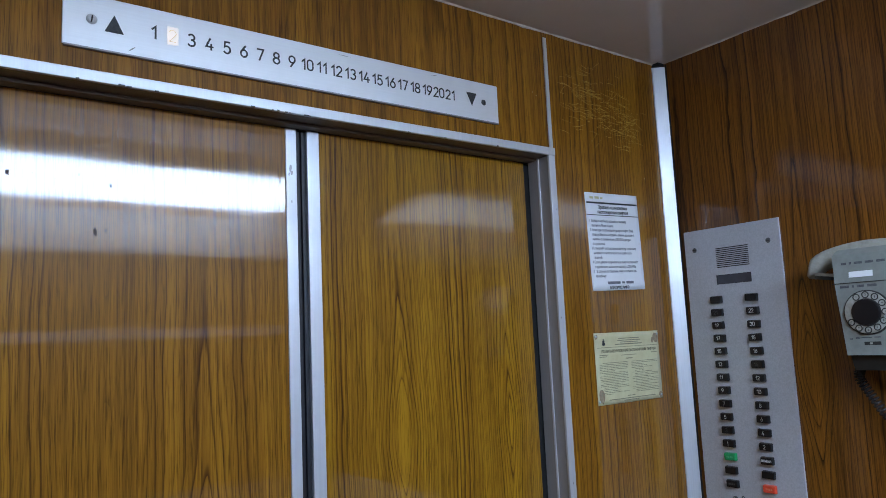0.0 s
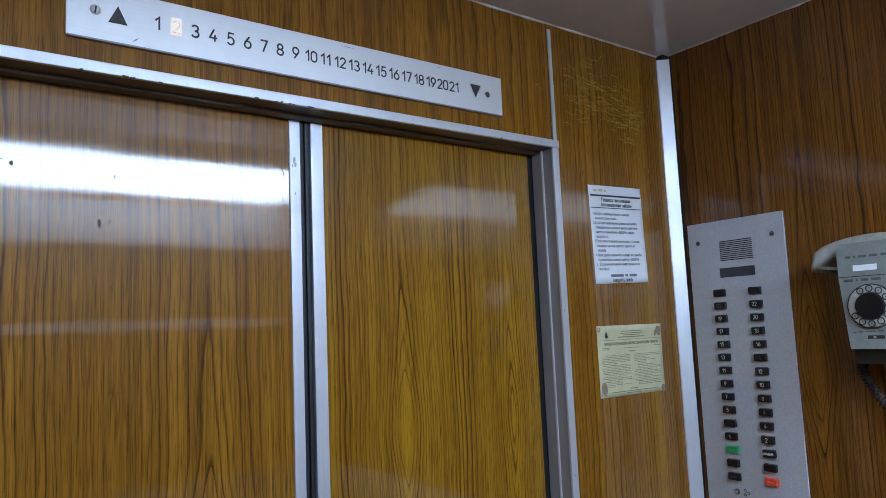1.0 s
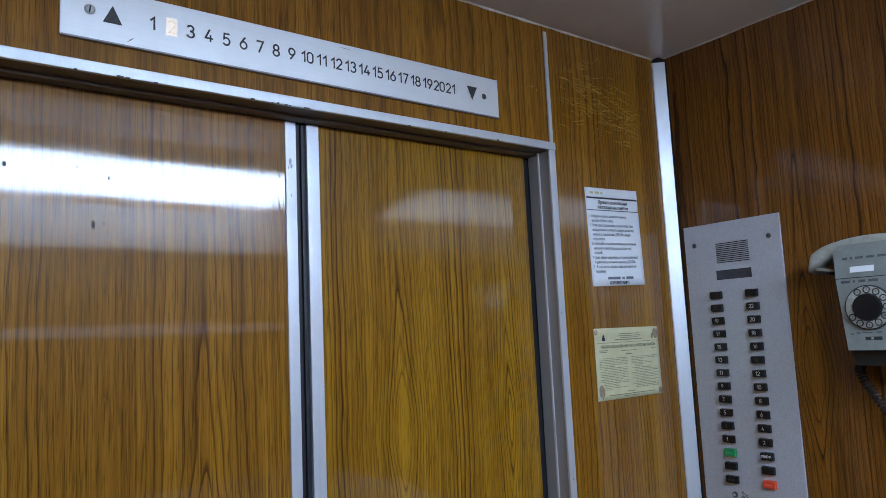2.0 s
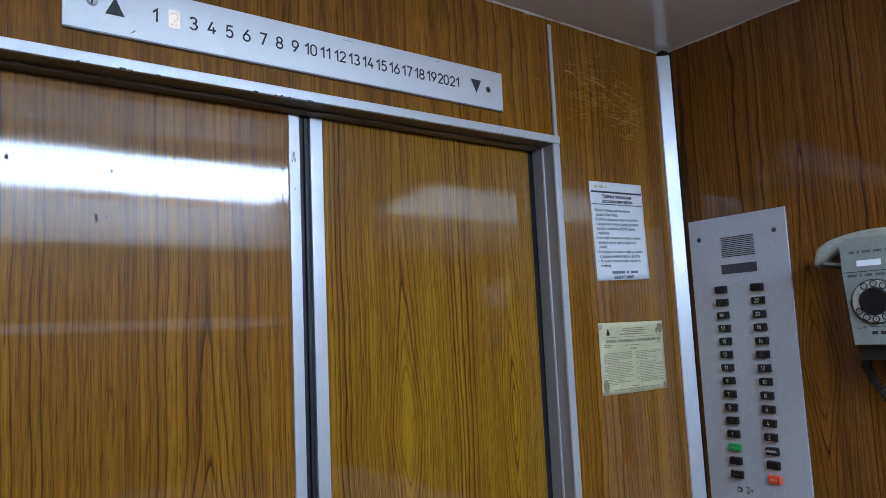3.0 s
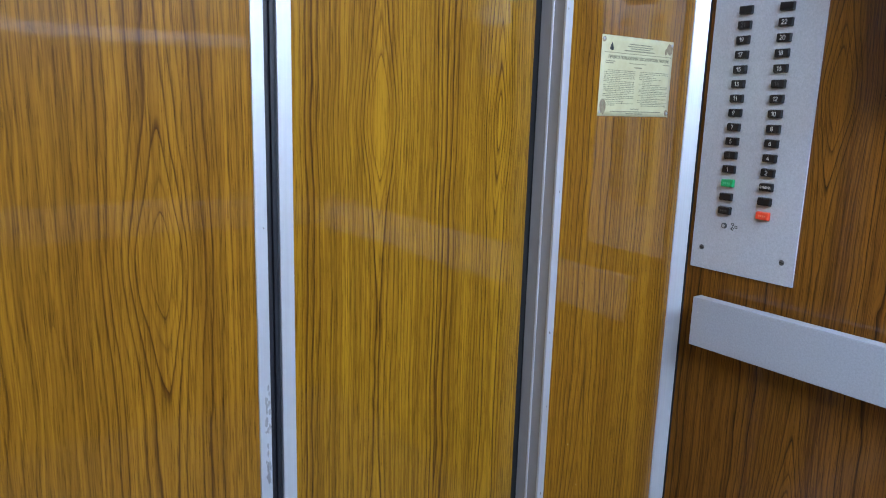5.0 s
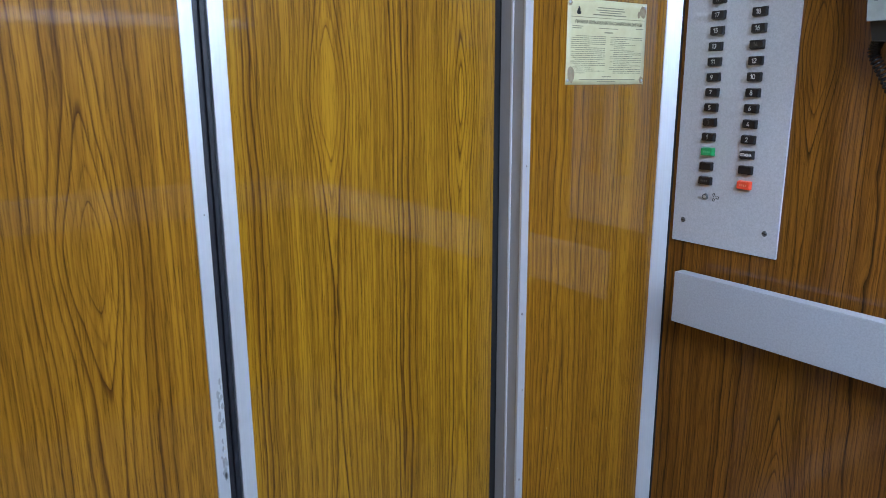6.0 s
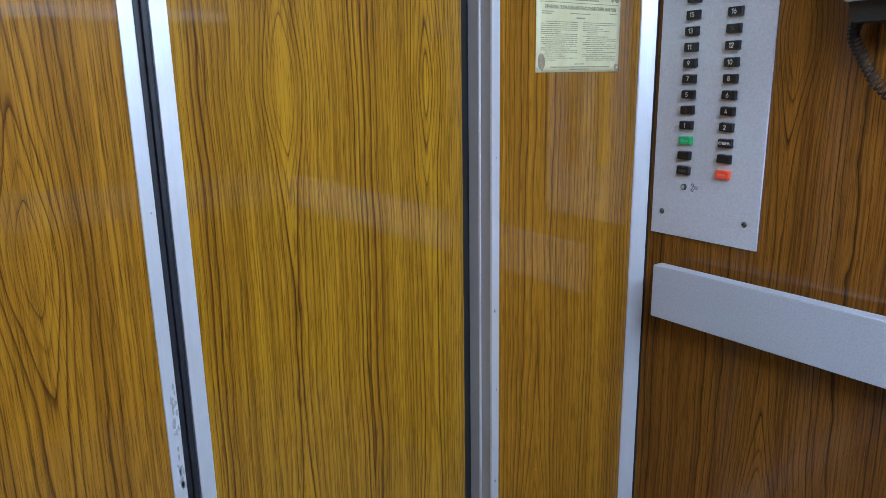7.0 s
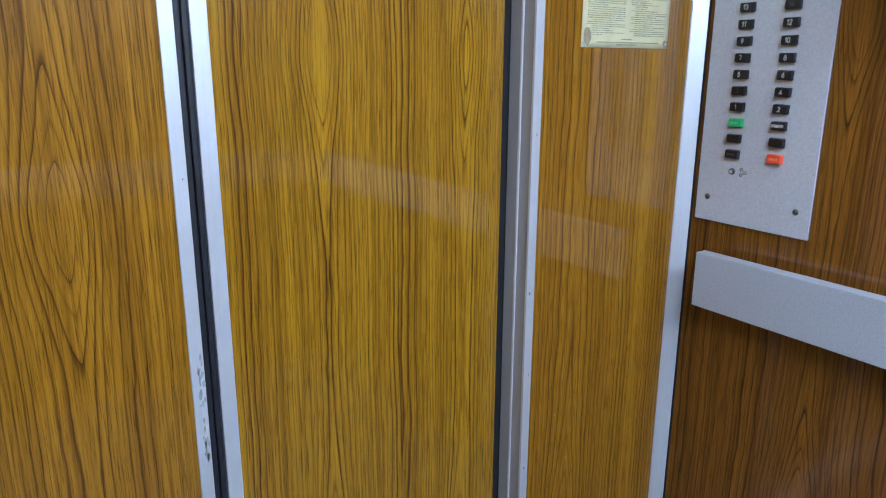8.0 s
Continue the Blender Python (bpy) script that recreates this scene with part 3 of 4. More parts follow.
# added glowing box, no known fitting, mirrored as the dim band below the lamp
part("added_glow_box", box(-1.81, -0.22, BACK + 0.004, BACK + 0.05, 1.995, 2.175, 0.004), band_glow, lamp, "unseen dim glowing box added for a pale band in the door reflection")

# ---- handrails ----
def handrail(name, place, b, stand, label):
    """A box rail standing off the wall on brackets."""
    ob = thing(name, place, label, "handrail", "cabin handrails")
    part("cover", box(*b, 0.0025), rail_paint, ob)
    for q in stand:
        part("bracket", box(*q, 0.001), aluminium_grey, ob)
    return ob


rail_right = handrail("handrail", (-0.05, -0.9, 0.851), (-0.067, -0.036, BACK + 0.12, -0.101, 0.851, 0.9735),
                      [(-0.0365, -0.0005, y, y + 0.04, 0.88, 0.95) for y in (-0.35, -0.95, -1.5)], "wide light grey enamelled box handrail on the side wall")
part("rivet", disc((-0.067, -0.118, 0.937), (-1, 0, 0), 0.0022, 0.0008, 10), steel, rail_right)
rail_back = handrail("handrail", (-1.08, BACK + 0.05, 0.851), (LEFT + 0.12, -0.12, BACK + 0.033, BACK + 0.067, 0.851, 0.978),
                     [(x, x + 0.04, BACK + 0.0005, BACK + 0.034, 0.88, 0.95) for x in (-1.8, -1.1, -0.4)], "wide light grey enamelled box handrail on the back wall")

# unseen strip, added so that the leaves mirror a faint pale band
added_back_strip = part("added_back_strip", box(LEFT + 0.02, -0.25, BACK + 0.0005, BACK + 0.004, 1.636, 1.676, 0.001), aluminium)
tagged(added_back_strip, "unseen aluminium strip added on the back wall for a faint band in the doors", "trim", kind="structure")

# ---- floor indicator over the door ----
sign = thing("floor_indicator", (-1.07, 0, 2.068), "long brushed metal floor indicator plate with black numerals", "floor indicator")
part("plate", box(-1.518, -0.6215, -0.0045, -0.0002, 2.0685, 2.157, 0.0012), plate_metal, sign)
part("under_lip", box(-1.516, -0.6235, -0.0075, -0.0002, 2.0655, 2.0685, 0.0008), aluminium_grey, sign)
FACE = -0.0047
for i in range(21):
    x = -1.381 + 0.0311 * i
    if i == 1:
        part("lit_window", box(x - 0.0095, x + 0.0085, -0.0052, -0.004, 2.100, 2.131, 0.0004), window_glow, sign, "lit window of floor two")
        number("2", 0.0205, (x - 0.0006, FACE - 0.0009, 2.1155), FRONT, lit_print, sign, 0.10)
        continue
    number(str(i + 1), 0.0208 if i < 9 else 0.0200, (x, FACE - 0.0002, 2.1155 - 0.00012 * i), FRONT, ink, sign, 0.155)
for x, up in ((-1.4425, 1), (-0.699, -1)):
    bm = bmesh.new()
    tri = [(-0.0145, -0.014), (0.0145, -0.014), (0, 0.016)]
    f0 = [bm.verts.new((x + px, FACE - 0.0003, 2.1145 + up * pz)) for px, pz in tri]
    f1 = [bm.verts.new((x + px, FACE + 0.0003, 2.1145 + up * pz)) for px, pz in tri]
    bm.faces.new(f0)
    for i in range(3):
        bm.faces.new((f0[i], f0[(i + 1) % 3], f1[(i + 1) % 3], f1[i]))
    part("arrow", bm, ink, sign)


def screw(place, axis, parent, r=0.0055, material=None):
    ob = part("screw", disc(place, axis, r, 0.002, 18, r * 0.6), material or steel, parent)
    side = Vector(axis).orthogonal().normalized()
    c = Vector(place) + Vector(axis) * 0.0021
    up = Vector(axis).cross(side)
    d = (side * 0.8 + up * 0.6) * r * 0.72
    w = (up * 0.8 - side * 0.6) * r * 0.14
    bm = bmesh.new()
    bm.faces.new([bm.verts.new(c + q) for q in (-d - w, d - w, d + w, -d + w)])
    part("slot", bm, dark_slot, ob)
    return ob


screw((-1.476, -0.0045, 2.1165), (0, -1, 0), sign, 0.0085)
screw((-0.664, -0.0045, 2.1115), (0, -1, 0), sign, 0.0068, dark_steel)
for x, z, w, h, lean in ((-1.415, 2.079, 0.006, 0.0016, 0.8), (-1.02, 2.149, 0.016, 0.0006, -0.03), (-0.80, 2.15, 0.01, 0.0006, 0.1)):
    bm = bmesh.new()
    bm.faces.new([bm.verts.new((x + dx, FACE - 0.0002, z + dz + dx * lean)) for dx, dz in ((-w, 0), (0, -h), (w, 0), (0, h))])
    part("scuff", bm, aluminium_grey, sign)


# ---- printed notices ----
def sheet(name, place, w, h, material, roll, label, wave):
    """A sheet of paper, slightly wavy, with a real thickness, stuck on the front wall."""
    ob = thing(name, place, label, "notice")
    ob.matrix_basis = Matrix.Translation(place) @ Matrix.Rotation(roll, 4, "Y")
    bm = bmesh.new()
    n = 14
    grid = {}
    for lay in (0, 1):
        for i in range(n + 1):
            for j in range(n + 1):
                x, z = (i / n - 0.5) * w, (j / n - 0.5) * h
                lift = 0.0012 + wave * (0.5 + 0.5 * noise.noise((x * 14, z * 11, w * 50)))
                grid[lay, i, j] = bm.verts.new((x, -lift + (0.0004 if lay else 0), z))
    for lay in (0, 1):
        for i in range(n):
            for j in range(n):
                bm.faces.new([grid[lay, a, b] for a, b in ((i, j), (i + 1, j), (i + 1, j + 1), (i, j + 1))])
    for k in range(n):
        for e in (((k, 0), (k + 1, 0)), ((k, n), (k + 1, n)), ((0, k), (0, k + 1)), ((n, k), (n, k + 1))):
            bm.faces.new([grid[0, *e[0]], grid[0, *e[1]], grid[1, *e[1]], grid[1, *e[0]]])
    p = part("paper", bm, material, ob, smooth=True)
    p.matrix_parent_inverse = Matrix()
    return ob


def bars(rows, material, parent, name, d):
    """Lines of print that cannot be read, as plain bars (x0, x1, z, half height) on a sheet."""
    bm = bmesh.new()
    for x0, x1, z, h in rows:
        bm.faces.new([bm.verts.new((x, -d, zz)) for x, zz in ((x0, z - h), (x1, z - h), (x1, z + h), (x0, z + h))])
    p = part(name, bm, material, parent)
    p.matrix_parent_inverse = Matrix()
    return p


def on_sheet(ob, body, size, x, z, material, d, narrow=1.0, align="CENTER", bold=0.0):
    t = lettering(body, size, (x, -d, z), FRONT, material, ob, "lettering", narrow, align, bold)
    t.matrix_parent_inverse = Matrix()


notice = sheet("paper_notice", (-0.2415, 0, 1.8105), 0.2035, 0.250, paper_white, radians(-1.6), "white printed lift rules sheet taped to the front wall", 0.0006)
D = 0.0024
bars([(-0.0985, 0.0985, 0.099, 0.0022), (-0.0985, 0.0985, 0.0675, 0.0010)], ink, notice, "rule_line", D)
on_sheet(notice, "Правила пользования", 0.0125, 0.0, 0.088, ink, D, 0.85, bold=0.0002)
on_sheet(notice, "пассажирским лифтом", 0.0125, 0.0, 0.0755, ink, D, 0.85, bold=0.0002)
body_lines = ["1 Войдя в кабину, нажмите кнопку", "   нужного Вам этажа.", "2 Если при закрывании двери лифта Вам", "   понадобилось открыть двери, нажмите", "   кнопку с символом «ДВЕРИ» двери",
              "   откроются.", "3 Если лифт остановился между этажами,", "   нажмите кнопку приказа одного из", "   этажей.", "4 Если двери закрылись, а лифт не пришёл", "   в движение нажмите кнопку «ДВЕРИ»", "5   В случае остановки лифта звоните по", "   телефону"]
for i, line in enumerate(body_lines):
    on_sheet(notice, line, 0.0098, -0.094, 0.052 - 0.0117 * i, print_ink, D, 0.86, "LEFT")
on_sheet(notice, "БЕРЕГИТЕ ЛИФТ!", 0.0098, 0.0, -0.1185, ink, D, 0.9, bold=0.0002)
bars([(-0.045, 0.004, -0.1055, 0.0032), (0.010, 0.021, -0.1055, 0.0026), (0.027, 0.056, -0.1055, 0.0032)], print_ink, notice, "number_bar", D)
bars([(-0.085, -0.072, 0.112, 0.003), (-0.066, -0.05, 0.1125, 0.003), (-0.045, -0.036, 0.112, 0.002)], paper_old, notice, "pencil_mark", D)

old = sheet("old_notice", (-0.2245, 0, 1.4915), 0.250, 0.175, paper_old, 0.0, "yellowed old printed rules sheet pinned at its corners", 0.0008)
on_sheet(old, "ПРАВИЛА ПОЛЬЗОВАНИЯ ПАССАЖИРСКИМ ЛИФТОМ", 0.0098, 0.004, 0.041, old_ink, D, 0.80, bold=0.0002)
rng = random.Random(31)
rows = [(-0.035, 0.045, 0.072, 0.0010), (-0.04, 0.05, 0.067, 0.0010), (-0.03, 0.04, 0.0625, 0.0010), (-0.05, 0.055, 0.0575, 0.0013), (-0.116, 0.117, 0.051, 0.0006),
        (-0.11, -0.078, 0.0325, 0.0009), (-0.11, -0.083, 0.0285, 0.0009), (0.09, 0.115, 0.0325, 0.0009), (-0.03, 0.03, 0.030, 0.0008), (-0.012, 0.014, 0.0215, 0.0013)]
for col in (-0.112, 0.008):
    z, k = 0.013, 0
    while z > -0.066:
        end = col + 0.105 if rng.random() < 0.65 else col + rng.uniform(0.04, 0.09)
        x = col + (0.012 if rng.random() < 0.35 else 0.0)
        while x < end:
            w = rng.uniform(0.003, 0.012)
            rows.append((x, min(x + w, end), z, rng.uniform(0.0005, 0.0009)))
            x += w + rng.uniform(0.0008, 0.0016)
        z -= 0.0040
rows += [(-0.015, 0.015, -0.071, 0.0009), (-0.085, 0.095, -0.077, 0.001), (-0.03, 0.03, -0.0815, 0.0009)]
bars(rows, old_ink, old, "small_print", D)["kind"] = "stuff"
bars([(-0.096, -0.088, 0.062, 0.006), (-0.098, -0.086, 0.060, 0.003), (-0.094, -0.090, 0.069, 0.003)], ink, old, "emblem", D)
rng = random.Random(8)
for x, z, rx, rz in ((-0.110, -0.066, 0.013, 0.019), (0.112, 0.070, 0.012, 0.014), (-0.118, 0.078, 0.007, 0.007), (0.117, -0.078, 0.008, 0.009), (0.098, 0.063, 0.005, 0.009)):
    bm = bmesh.new()
    bm.faces.new([bm.verts.new((max(-0.1255, min(0.1255, x + rx * rng.uniform(0.75, 1.05) * math.cos(a))), -0.0023, max(-0.0852, min(0.0852, z + rz * rng.uniform(0.75, 1.05) * math.sin(a))))) for a in [k * math.tau / 14 for k in range(14)]])
    p = part("rust_stain", bm, rust, old)
    p.matrix_parent_inverse = Matrix()
for x, z in ((-0.119, 0.079), (0.119, 0.079), (-0.119, -0.079), (0.119, -0.079)):
    p = part("pin", disc((x, -0.002, z), (0, -1, 0), 0.0035, 0.002, 12, 0.002), steel, old)
    p.matrix_parent_inverse = Matrix()

# ---- control panel on the side wall ----
panel = thing("control_panel", (0, -0.176, 1.034), "tall grey enamelled lift control panel with two columns of push buttons", "control panel")
part("plate", box(-0.006, -0.0004, -0.309, -0.0425, 1.034, 1.8395, 0.0012), panel_paint, panel)
for y, z in ((-0.0718, 1.787), (-0.2785, 1.787), (-0.0705, 1.0865), (-0.2783, 1.0865)):
    screw((-0.006, y, z), (-1, 0, 0), panel, 0.0066, dark_steel)
for i in range(11):
    z = 1.7835 - i * 0.0049
    part("grille_slot", box(-0.0068, -0.0055, -0.2245, -0.1345, z - 0.0012, z + 0.0012), dark_slot, panel)
part("display_window", box(-0.0070, -0.0055, -0.2265, -0.1300, 1.690, 1.7145, 0.0006), window_dark, panel, "dark smoked display window")
left_text = ["", "21", "19", "17", "15", "13", "11", "9", "7", "5", "3", "1", "g", "", "s"]
right_text = ["", "22", "20", "18", "16", "14", "12", "10", "8", "6", "4", "2", "ОТМЕНА", "", "r"]
button_meshes = {}
rng = random.Random(3)
for col, (y, words) in enumerate(((-0.1255, left_text), (-0.2235, right_text))):
    for i, word in enumerate(words):
        z = 1.6510 - 0.03315 * i
        mat = green_plastic if word == "g" else red_plastic if word == "r" else black_plastic
        if mat.name not in button_meshes:
            bm = box(-0.0105, 0.0, -0.0163, 0.0163, -0.0098, 0.0098, 0.0)
            for v in bm.verts:
                if v.co.x < -0.005:
                    v.co.y *= 0.92
                    v.co.z *= 0.86
            bmesh.ops.bevel(bm, geom=bm.edges[:], offset=0.0012, segments=2, affect="EDGES")
            bmesh.ops.recalc_face_normals(bm, faces=bm.faces[:])
            mesh = bpy.data.meshes.new("button")
            bm.to_mesh(mesh)
            bm.free()
            button_meshes[mat.name] = mesh
        ob = link("button", button_meshes[mat.name], mat, panel, {"g": "green plastic button", "r": "red plastic button"}.get(word, ""))
        yy = y + rng.uniform(-0.0006, 0.0006)
        ob.matrix_basis = Matrix.Translation((-0.0058, yy, z)) @ Matrix.Rotation(rng.uniform(-0.03, 0.03), 4, "X")
        X0 = -0.0166
        if word in ("g", "r", "s"):
            bm = bmesh.new()
            for k in range(4):
                y0 = yy + 0.008 - k * 0.0045
                bm.faces.new([bm.verts.new((X0, a, b)) for a, b in ((y0, z - 0.0022), (y0 - 0.0032, z - 0.0022), (y0 - 0.0032, z + 0.0022), (y0, z + 0.0022))])
            part("worn_word", bm, {"s": faint_print, "g": green_print, "r": red_print}[word], panel)
        elif word:
            worn = word in ("3", "14", "21")
            small = len(word) > 2
            mat2 = faint_print if worn else white_print
            if small:
                lettering(word, 0.0075, (X0 + 0.0001, yy, z), RIGHT, mat2, panel, "word", 0.8, bold=0.0003)
            else:
                number(word, 0.0088, (X0 - 0.0002, yy + 0.001, z), RIGHT, mat2, panel, 0.17)
key_ob = part("key_switch", disc((-0.006, -0.126, 1.1495), (-1, 0, 0), 0.0074, 0.004, 20, 0.0062), dark_steel, panel, "round steel key switch")
part("barrel", disc((-0.0101, -0.126, 1.1495), (-1, 0, 0), 0.0040, 0.0006, 16), steel, key_ob)
bm = bmesh.new()
for k in range(3):
    a = math.radians(180 + 120 * k)
    d, n = Vector((0, math.cos(a), math.sin(a))), Vector((0, -math.sin(a), math.cos(a)))
    c = Vector((-0.0063, -0.151, 1.150))
    for w0, w1, r0, r1 in ((0.0017, 0.0028, 0.0018, 0.0090),):
        for s in (1, -1):
            p0, p1 = c + d * r0 + n * s * w0, c + d * r1 + n * s * w1
            q = n * 0.0009
            bm.faces.new([bm.verts.new(v) for v in (p0 - q, p1 - q, p1 + q, p0 + q)])
        p0, p1 = c + d * r1 - n * w1, c + d * r1 + n * w1
        q = d * 0.0009
        bm.faces.new([bm.verts.new(v) for v in (p0 - q, p1 - q, p1 + q, p0 + q)])
part("fan_symbol", bm, ink, panel)


# ---- wall telephone ----
phone = thing("wall_telephone", (0, -0.528, 1.487), "grey-green rotary dial wall telephone with scribbled cover", "telephone")


CY = -0.5285


def section(z, half, depth, back=-0.0005):
    return [(back, CY - half, z), (back, CY + half, z), (-depth, CY + half * 0.96, z), (-depth, CY - half * 0.96, z)]


part("base", loft([section(1.478, 0.048, 0.082), section(1.511, 0.050, 0.092)], 0.003), base_plastic, phone, "dark base of the telephone")
cover = part("cover", loft([section(1.5105, 0.0500, 0.106), section(1.66, 0.0635, 0.100), section(1.722, 0.068, 0.090), section(1.739, 0.062, 0.070)], 0.005), cover_plastic, phone, "grey-green plastic cover")
part("crease", box(-0.1012, -0.099, CY - 0.065, CY + 0.065, 1.6605, 1.6620), base_plastic, phone)
tilt = Vector((-1, 0, 0.041)).normalized()


def on_face(u, z, d=0.0):
    """A point on the sloping face of the cover: u along -y, height z, d off the face."""
    x = -(0.106 + (0.100 - 0.106) * (z - 1.5135) / (1.66 - 1.5135)) if z < 1.66 else -(0.100 + (0.090 - 0.100) * (z - 1.66) / 0.062)
    return Vector((x, CY - u, z)) + tilt * d


DZ = 1.598
dial = part("dial", disc(on_face(0, DZ, 0.0), tilt, 0.0450, 0.007, 48, 0.0430, 0.0015), dial_plastic, phone, "ivory rotary dial with a black hub", smooth=False)
part("rim", disc(on_face(0, DZ, -0.001), tilt, 0.0470, 0.005, 48, 0.0460), base_plastic, dial)
part("hub", disc(on_face(0, DZ, 0.007), tilt, 0.0290, 0.006, 40, 0.027, 0.001), black_plastic, dial, "black dial hub")
for k in range(10):
    a = math.radians(62 + 29.5 * k)
    c = on_face(-0.0362 * math.cos(a), DZ + 0.0362 * math.sin(a), 0.0075)
    bm = bmesh.new()
    n, r0, r1 = 18, 0.0062, 0.0012
    e1 = Vector((0, 1, 0))
    e2 = tilt.cross(e1)
    rings = []
    for i in range(n):
        q = math.tau * i / n
        d = e1 * math.cos(q) + e2 * math.sin(q)
        rings.append([bm.verts.new(c + d * (r0 + r1 * math.cos(s)) + tilt * r1 * math.sin(s)) for s in [math.tau * m / 6 for m in range(6)]])
    for i in range(n):
        p, q = rings[i], rings[(i + 1) % n]
        for m in range(6):
            bm.faces.new((p[m], p[(m + 1) % 6], q[(m + 1) % 6], q[m]))
    part("finger_hole", bm, base_plastic, dial, smooth=True)
    lettering(str((k + 1) % 10), 0.006, c + tilt * 0.0002, RIGHT, ink, dial, "numeral")
part("finger_stop", disc(on_face(0.038, DZ - 0.010, 0.008), tilt, 0.004, 0.003, 12), steel, dial)

# pale sticker, and scribbled marks kept as strokes
def on_cover(name, u0, u1, z0, z1, d, material, label=""):
    bm = bmesh.new()
    lo = [on_face(u0, z0, d), on_face(u1, z0, d), on_face(u1, z1, d), on_face(u0, z1, d)]
    hi = [p - tilt * 0.0006 for p in lo]
    a, b = [bm.verts.new(p) for p in lo], [bm.verts.new(p) for p in hi]
    bm.faces.new(a), bm.faces.new(b[::-1])
    for i in range(4):
        bm.faces.new((a[i], a[(i + 1) % 4], b[(i + 1) % 4], b[i]))
    return part(name, bm, material, phone, label)


on_cover("sticker", -0.031, 0.016, 1.6725, 1.685, 0.0012, paper_white, "pale blank sticker")
for u0, u1, z in ((-0.046, -0.036, 1.703), (-0.030, -0.026, 1.703), (-0.020, -0.004, 1.703), (0.002, 0.018, 1.703), (0.024, 0.04, 1.703),
                  (-0.050, -0.032, 1.6535), (-0.026, -0.022, 1.6535), (-0.016, -0.002, 1.6535), (0.004, 0.022, 1.6535)):
    on_cover("scribble_bar", u0, u1, z - 0.0026, z + 0.0026, 0.0008, pen_ink)
for u0, u1, z, h in ((-0.040, -0.034, 1.544, 0.004), (-0.028, -0.021, 1.546, 0.006), (-0.017, 0.004, 1.5465, 0.0025), (0.008, 0.02, 1.547, 0.003)):
    on_cover("scribble_bar", u0, u1, z - h * 0.35, z + h * 0.35, 0.0008, pen_ink)
on_cover("slot_plate", -0.012, 0.02, 1.531, 1.538, 0.0010, base_plastic, "small dark slot plate")
on_cover("slot_light", -0.001, 0.004, 1.5325, 1.5365, 0.0014, cover_light)

# handset lying across the top: an arched grip whose ends swell into downward cups
rows = []
for k in range(25):
    s_ = k / 24 * 2 - 1
    end = max(0.0, (abs(s_) - 0.50) / 0.50)
    swell = end * end * (3 - 2 * end)
    top = 1.752 - 0.020 * s_ * s_ - 0.006 * end ** 4
    bottom = top - 0.033 - 0.014 * swell
    w = 0.025 + 0.006 * swell
    flare = math.copysign(0.013 * swell, s_)
    row = []
    for q in range(20):
        a = math.tau * (q + 0.5) / 20
        h = math.copysign(abs(math.sin(a)) ** 0.5, math.sin(a))
        row.append((-0.050 + w * math.copysign(abs(math.cos(a)) ** 0.5, math.cos(a)), CY - s_ * 0.116 - flare * (0.5 - 0.5 * h), (top + bottom) / 2 + h * (top - bottom) / 2))
    rows.append(row)
handset = part("handset", loft(rows), cover_light, phone, "ivory-grey handset across the top", smooth=True)
for side in (1, -1):
    down = Vector((0, side * 0.16, -1)).normalized()
    c = Vector((-0.050, CY + side * 0.0985, 1.6890))
    part("cup", disc(c, down, 0.027, 0.006, 32, 0.0255, 0.001), cover_light, handset)
    part("cap", disc(c + down * 0.006, down, 0.0245, 0.008, 32, 0.021, 0.001), base_plastic, handset, "dark handset cap")

# coiled cord
path_pts = [Vector(p) for p in ((-0.04, -0.476, 1.482), (-0.032, -0.467, 1.458), (-0.030, -0.487, 1.420), (-0.030, -0.516, 1.376), (-0.030, -0.565, 1.342), (-0.032, -0.62, 1.375), (-0.040, -0.645, 1.47), (-0.055, -0.642, 1.60), (-0.066, -0.632, 1.69))]


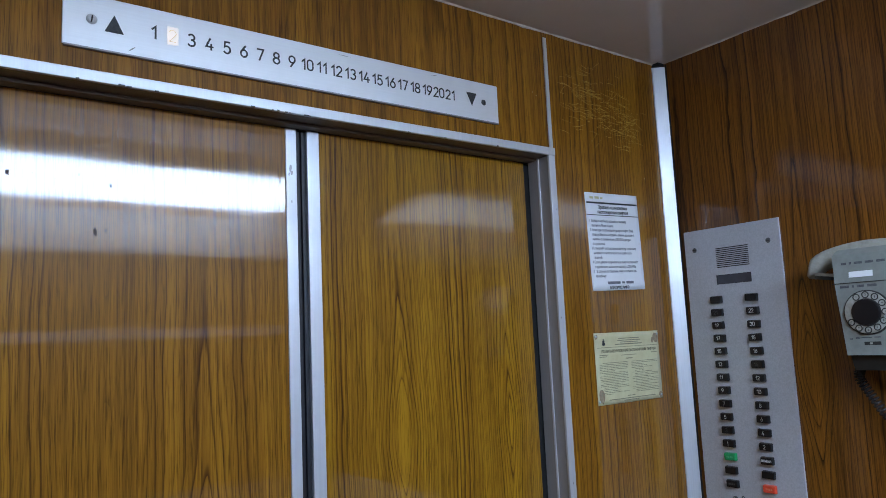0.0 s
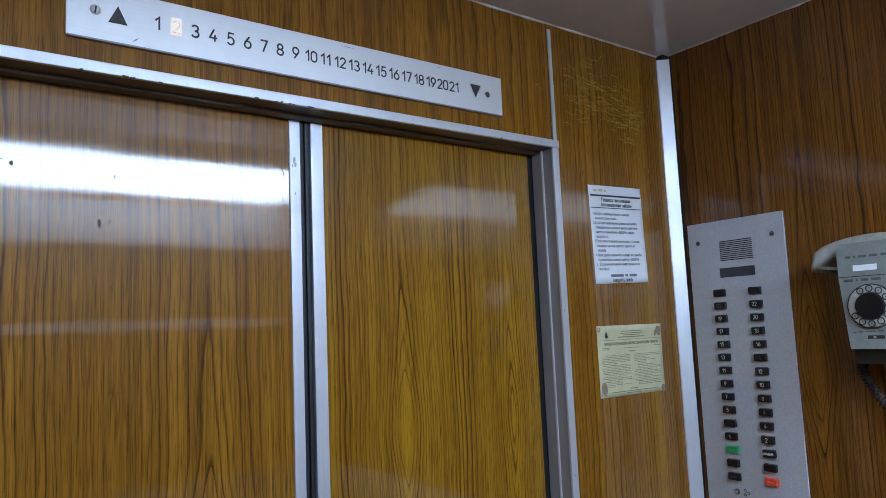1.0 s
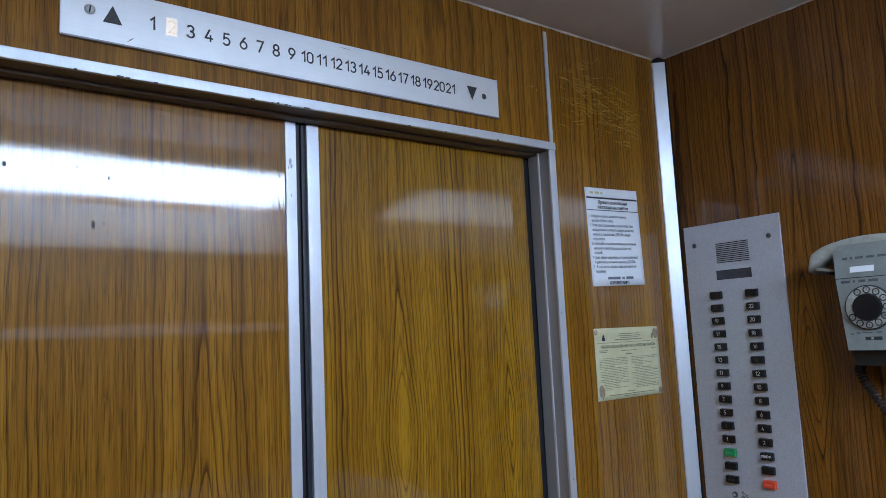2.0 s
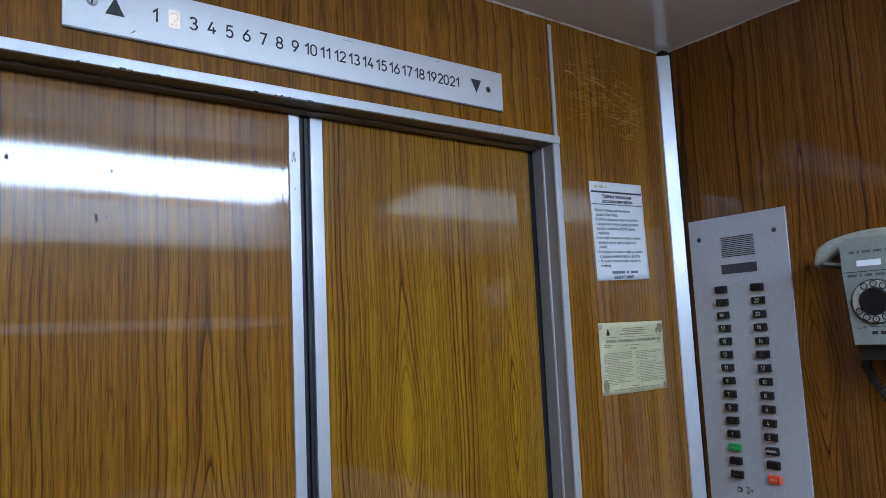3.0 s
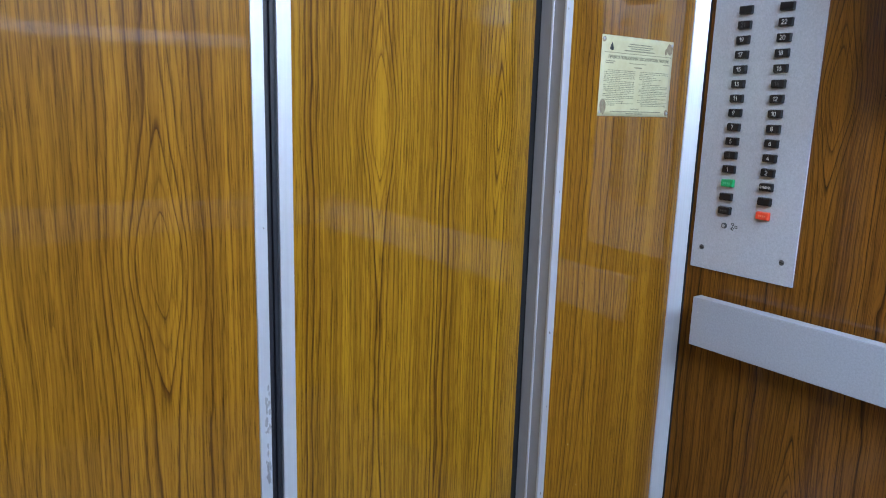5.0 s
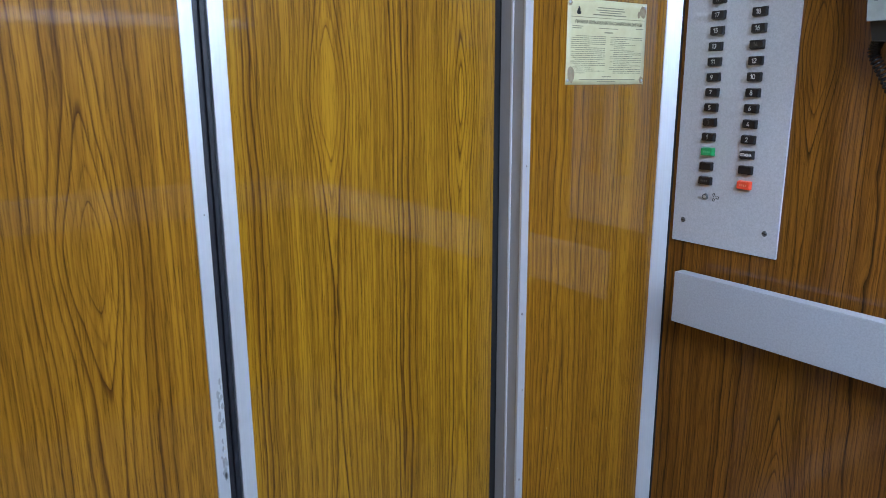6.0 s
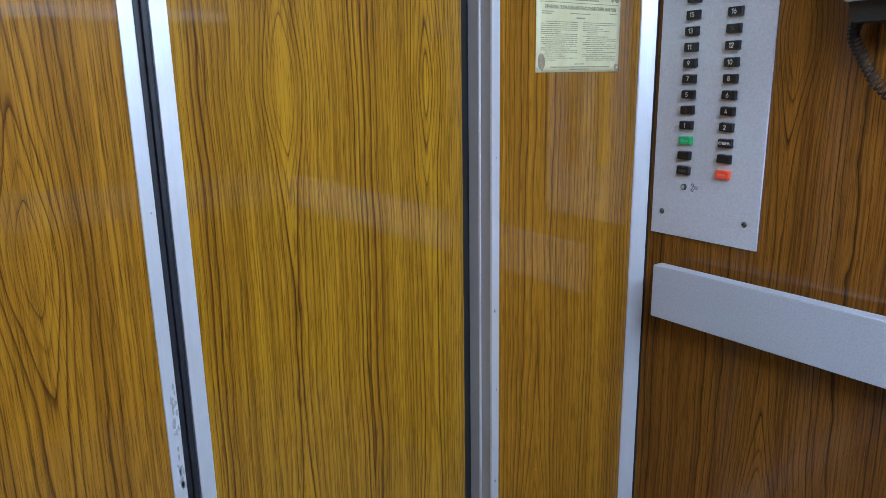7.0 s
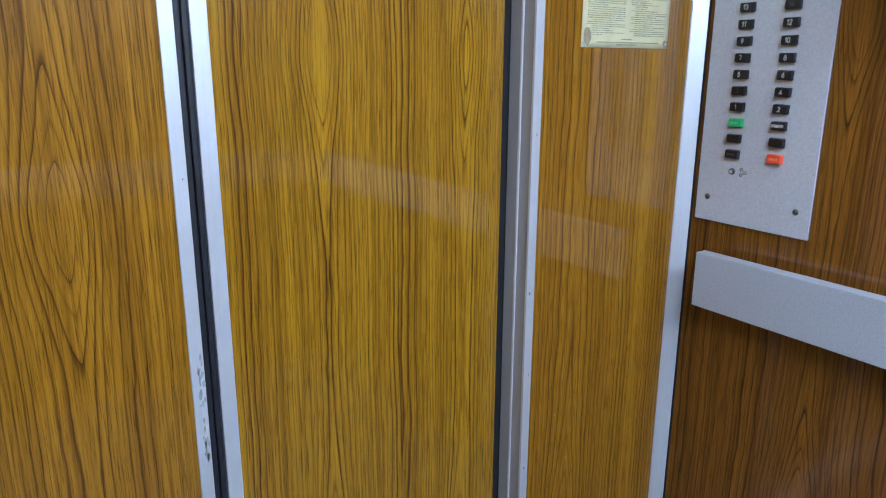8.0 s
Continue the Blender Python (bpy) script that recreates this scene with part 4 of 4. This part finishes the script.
def spline(t):
    t = min(max(t, 0), 0.99999) * (len(path_pts) - 1)
    i = int(t)
    f = t - i
    p = [path_pts[max(0, min(len(path_pts) - 1, i + k))] for k in (-1, 0, 1, 2)]
    return 0.5 * (2 * p[1] + (p[2] - p[0]) * f + (2 * p[0] - 5 * p[1] + 4 * p[2] - p[3]) * f * f + (3 * p[1] - p[0] - 3 * p[2] + p[3]) * f ** 3)


cu = bpy.data.curves.new("cord", "CURVE")
cu.dimensions, cu.bevel_depth, cu.bevel_resolution = "3D", 0.0023, 1
turns, per = 48, 12
sp = cu.splines.new("POLY")
sp.points.add(turns * per)
for k in range(turns * per + 1):
    t = k / (turns * per)
    c = spline(t)
    tangent = (spline(t + 0.004) - spline(t - 0.004)).normalized()
    n1 = tangent.cross(Vector((1, 0, 0))).normalized()
    n2 = tangent.cross(n1)
    a = math.tau * turns * t
    p = c + (n1 * math.cos(a) + n2 * math.sin(a)) * 0.0088
    sp.points[k].co = (*p, 1)
tmp = bpy.data.objects.new("cord", cu)
scene.collection.objects.link(tmp)
bpy.context.view_layer.update()
cord_mesh = bpy.data.meshes.new_from_object(tmp.evaluated_get(bpy.context.evaluated_depsgraph_get()))
bpy.data.objects.remove(tmp)
cord_mesh.materials.clear()
link("cord", cord_mesh, cord_plastic, phone, "black coiled telephone cord")

# ---- landing beyond the doors ----
hall_floor = thing("hall_floor", (-1.0, 1.8, 0), "landing floor in cream and mauve tile stripes", "floor", kind="structure")
part("slab", box(-3.2, 1.2, 0.20, 3.4, -0.08, -0.006), tile_cream, hall_floor)
for k in range(5):
    y0 = 0.22 + k * 0.62
    for i in range(7):
        part("tile", box(-3.18 + i * 0.62, -3.18 + i * 0.62 + 0.616, y0, y0 + 0.616, -0.006, 0.0), (tile_cream, tile_mauve)[(k + 1) % 2], hall_floor)
hall_wall = part("wall_hall", box(-0.62, 1.2, 3.4, 3.5, 0.0, 2.6), hall_blue)
tagged(hall_wall, "pale blue painted landing wall with worn base", "wall", kind="structure")
pier = part("wall_hall_recess", box(-3.2, -0.62, 3.6, 3.7, 0.0, 2.6), hall_pier)
tagged(pier, "blue-grey painted recess of the landing wall", "wall", kind="structure")
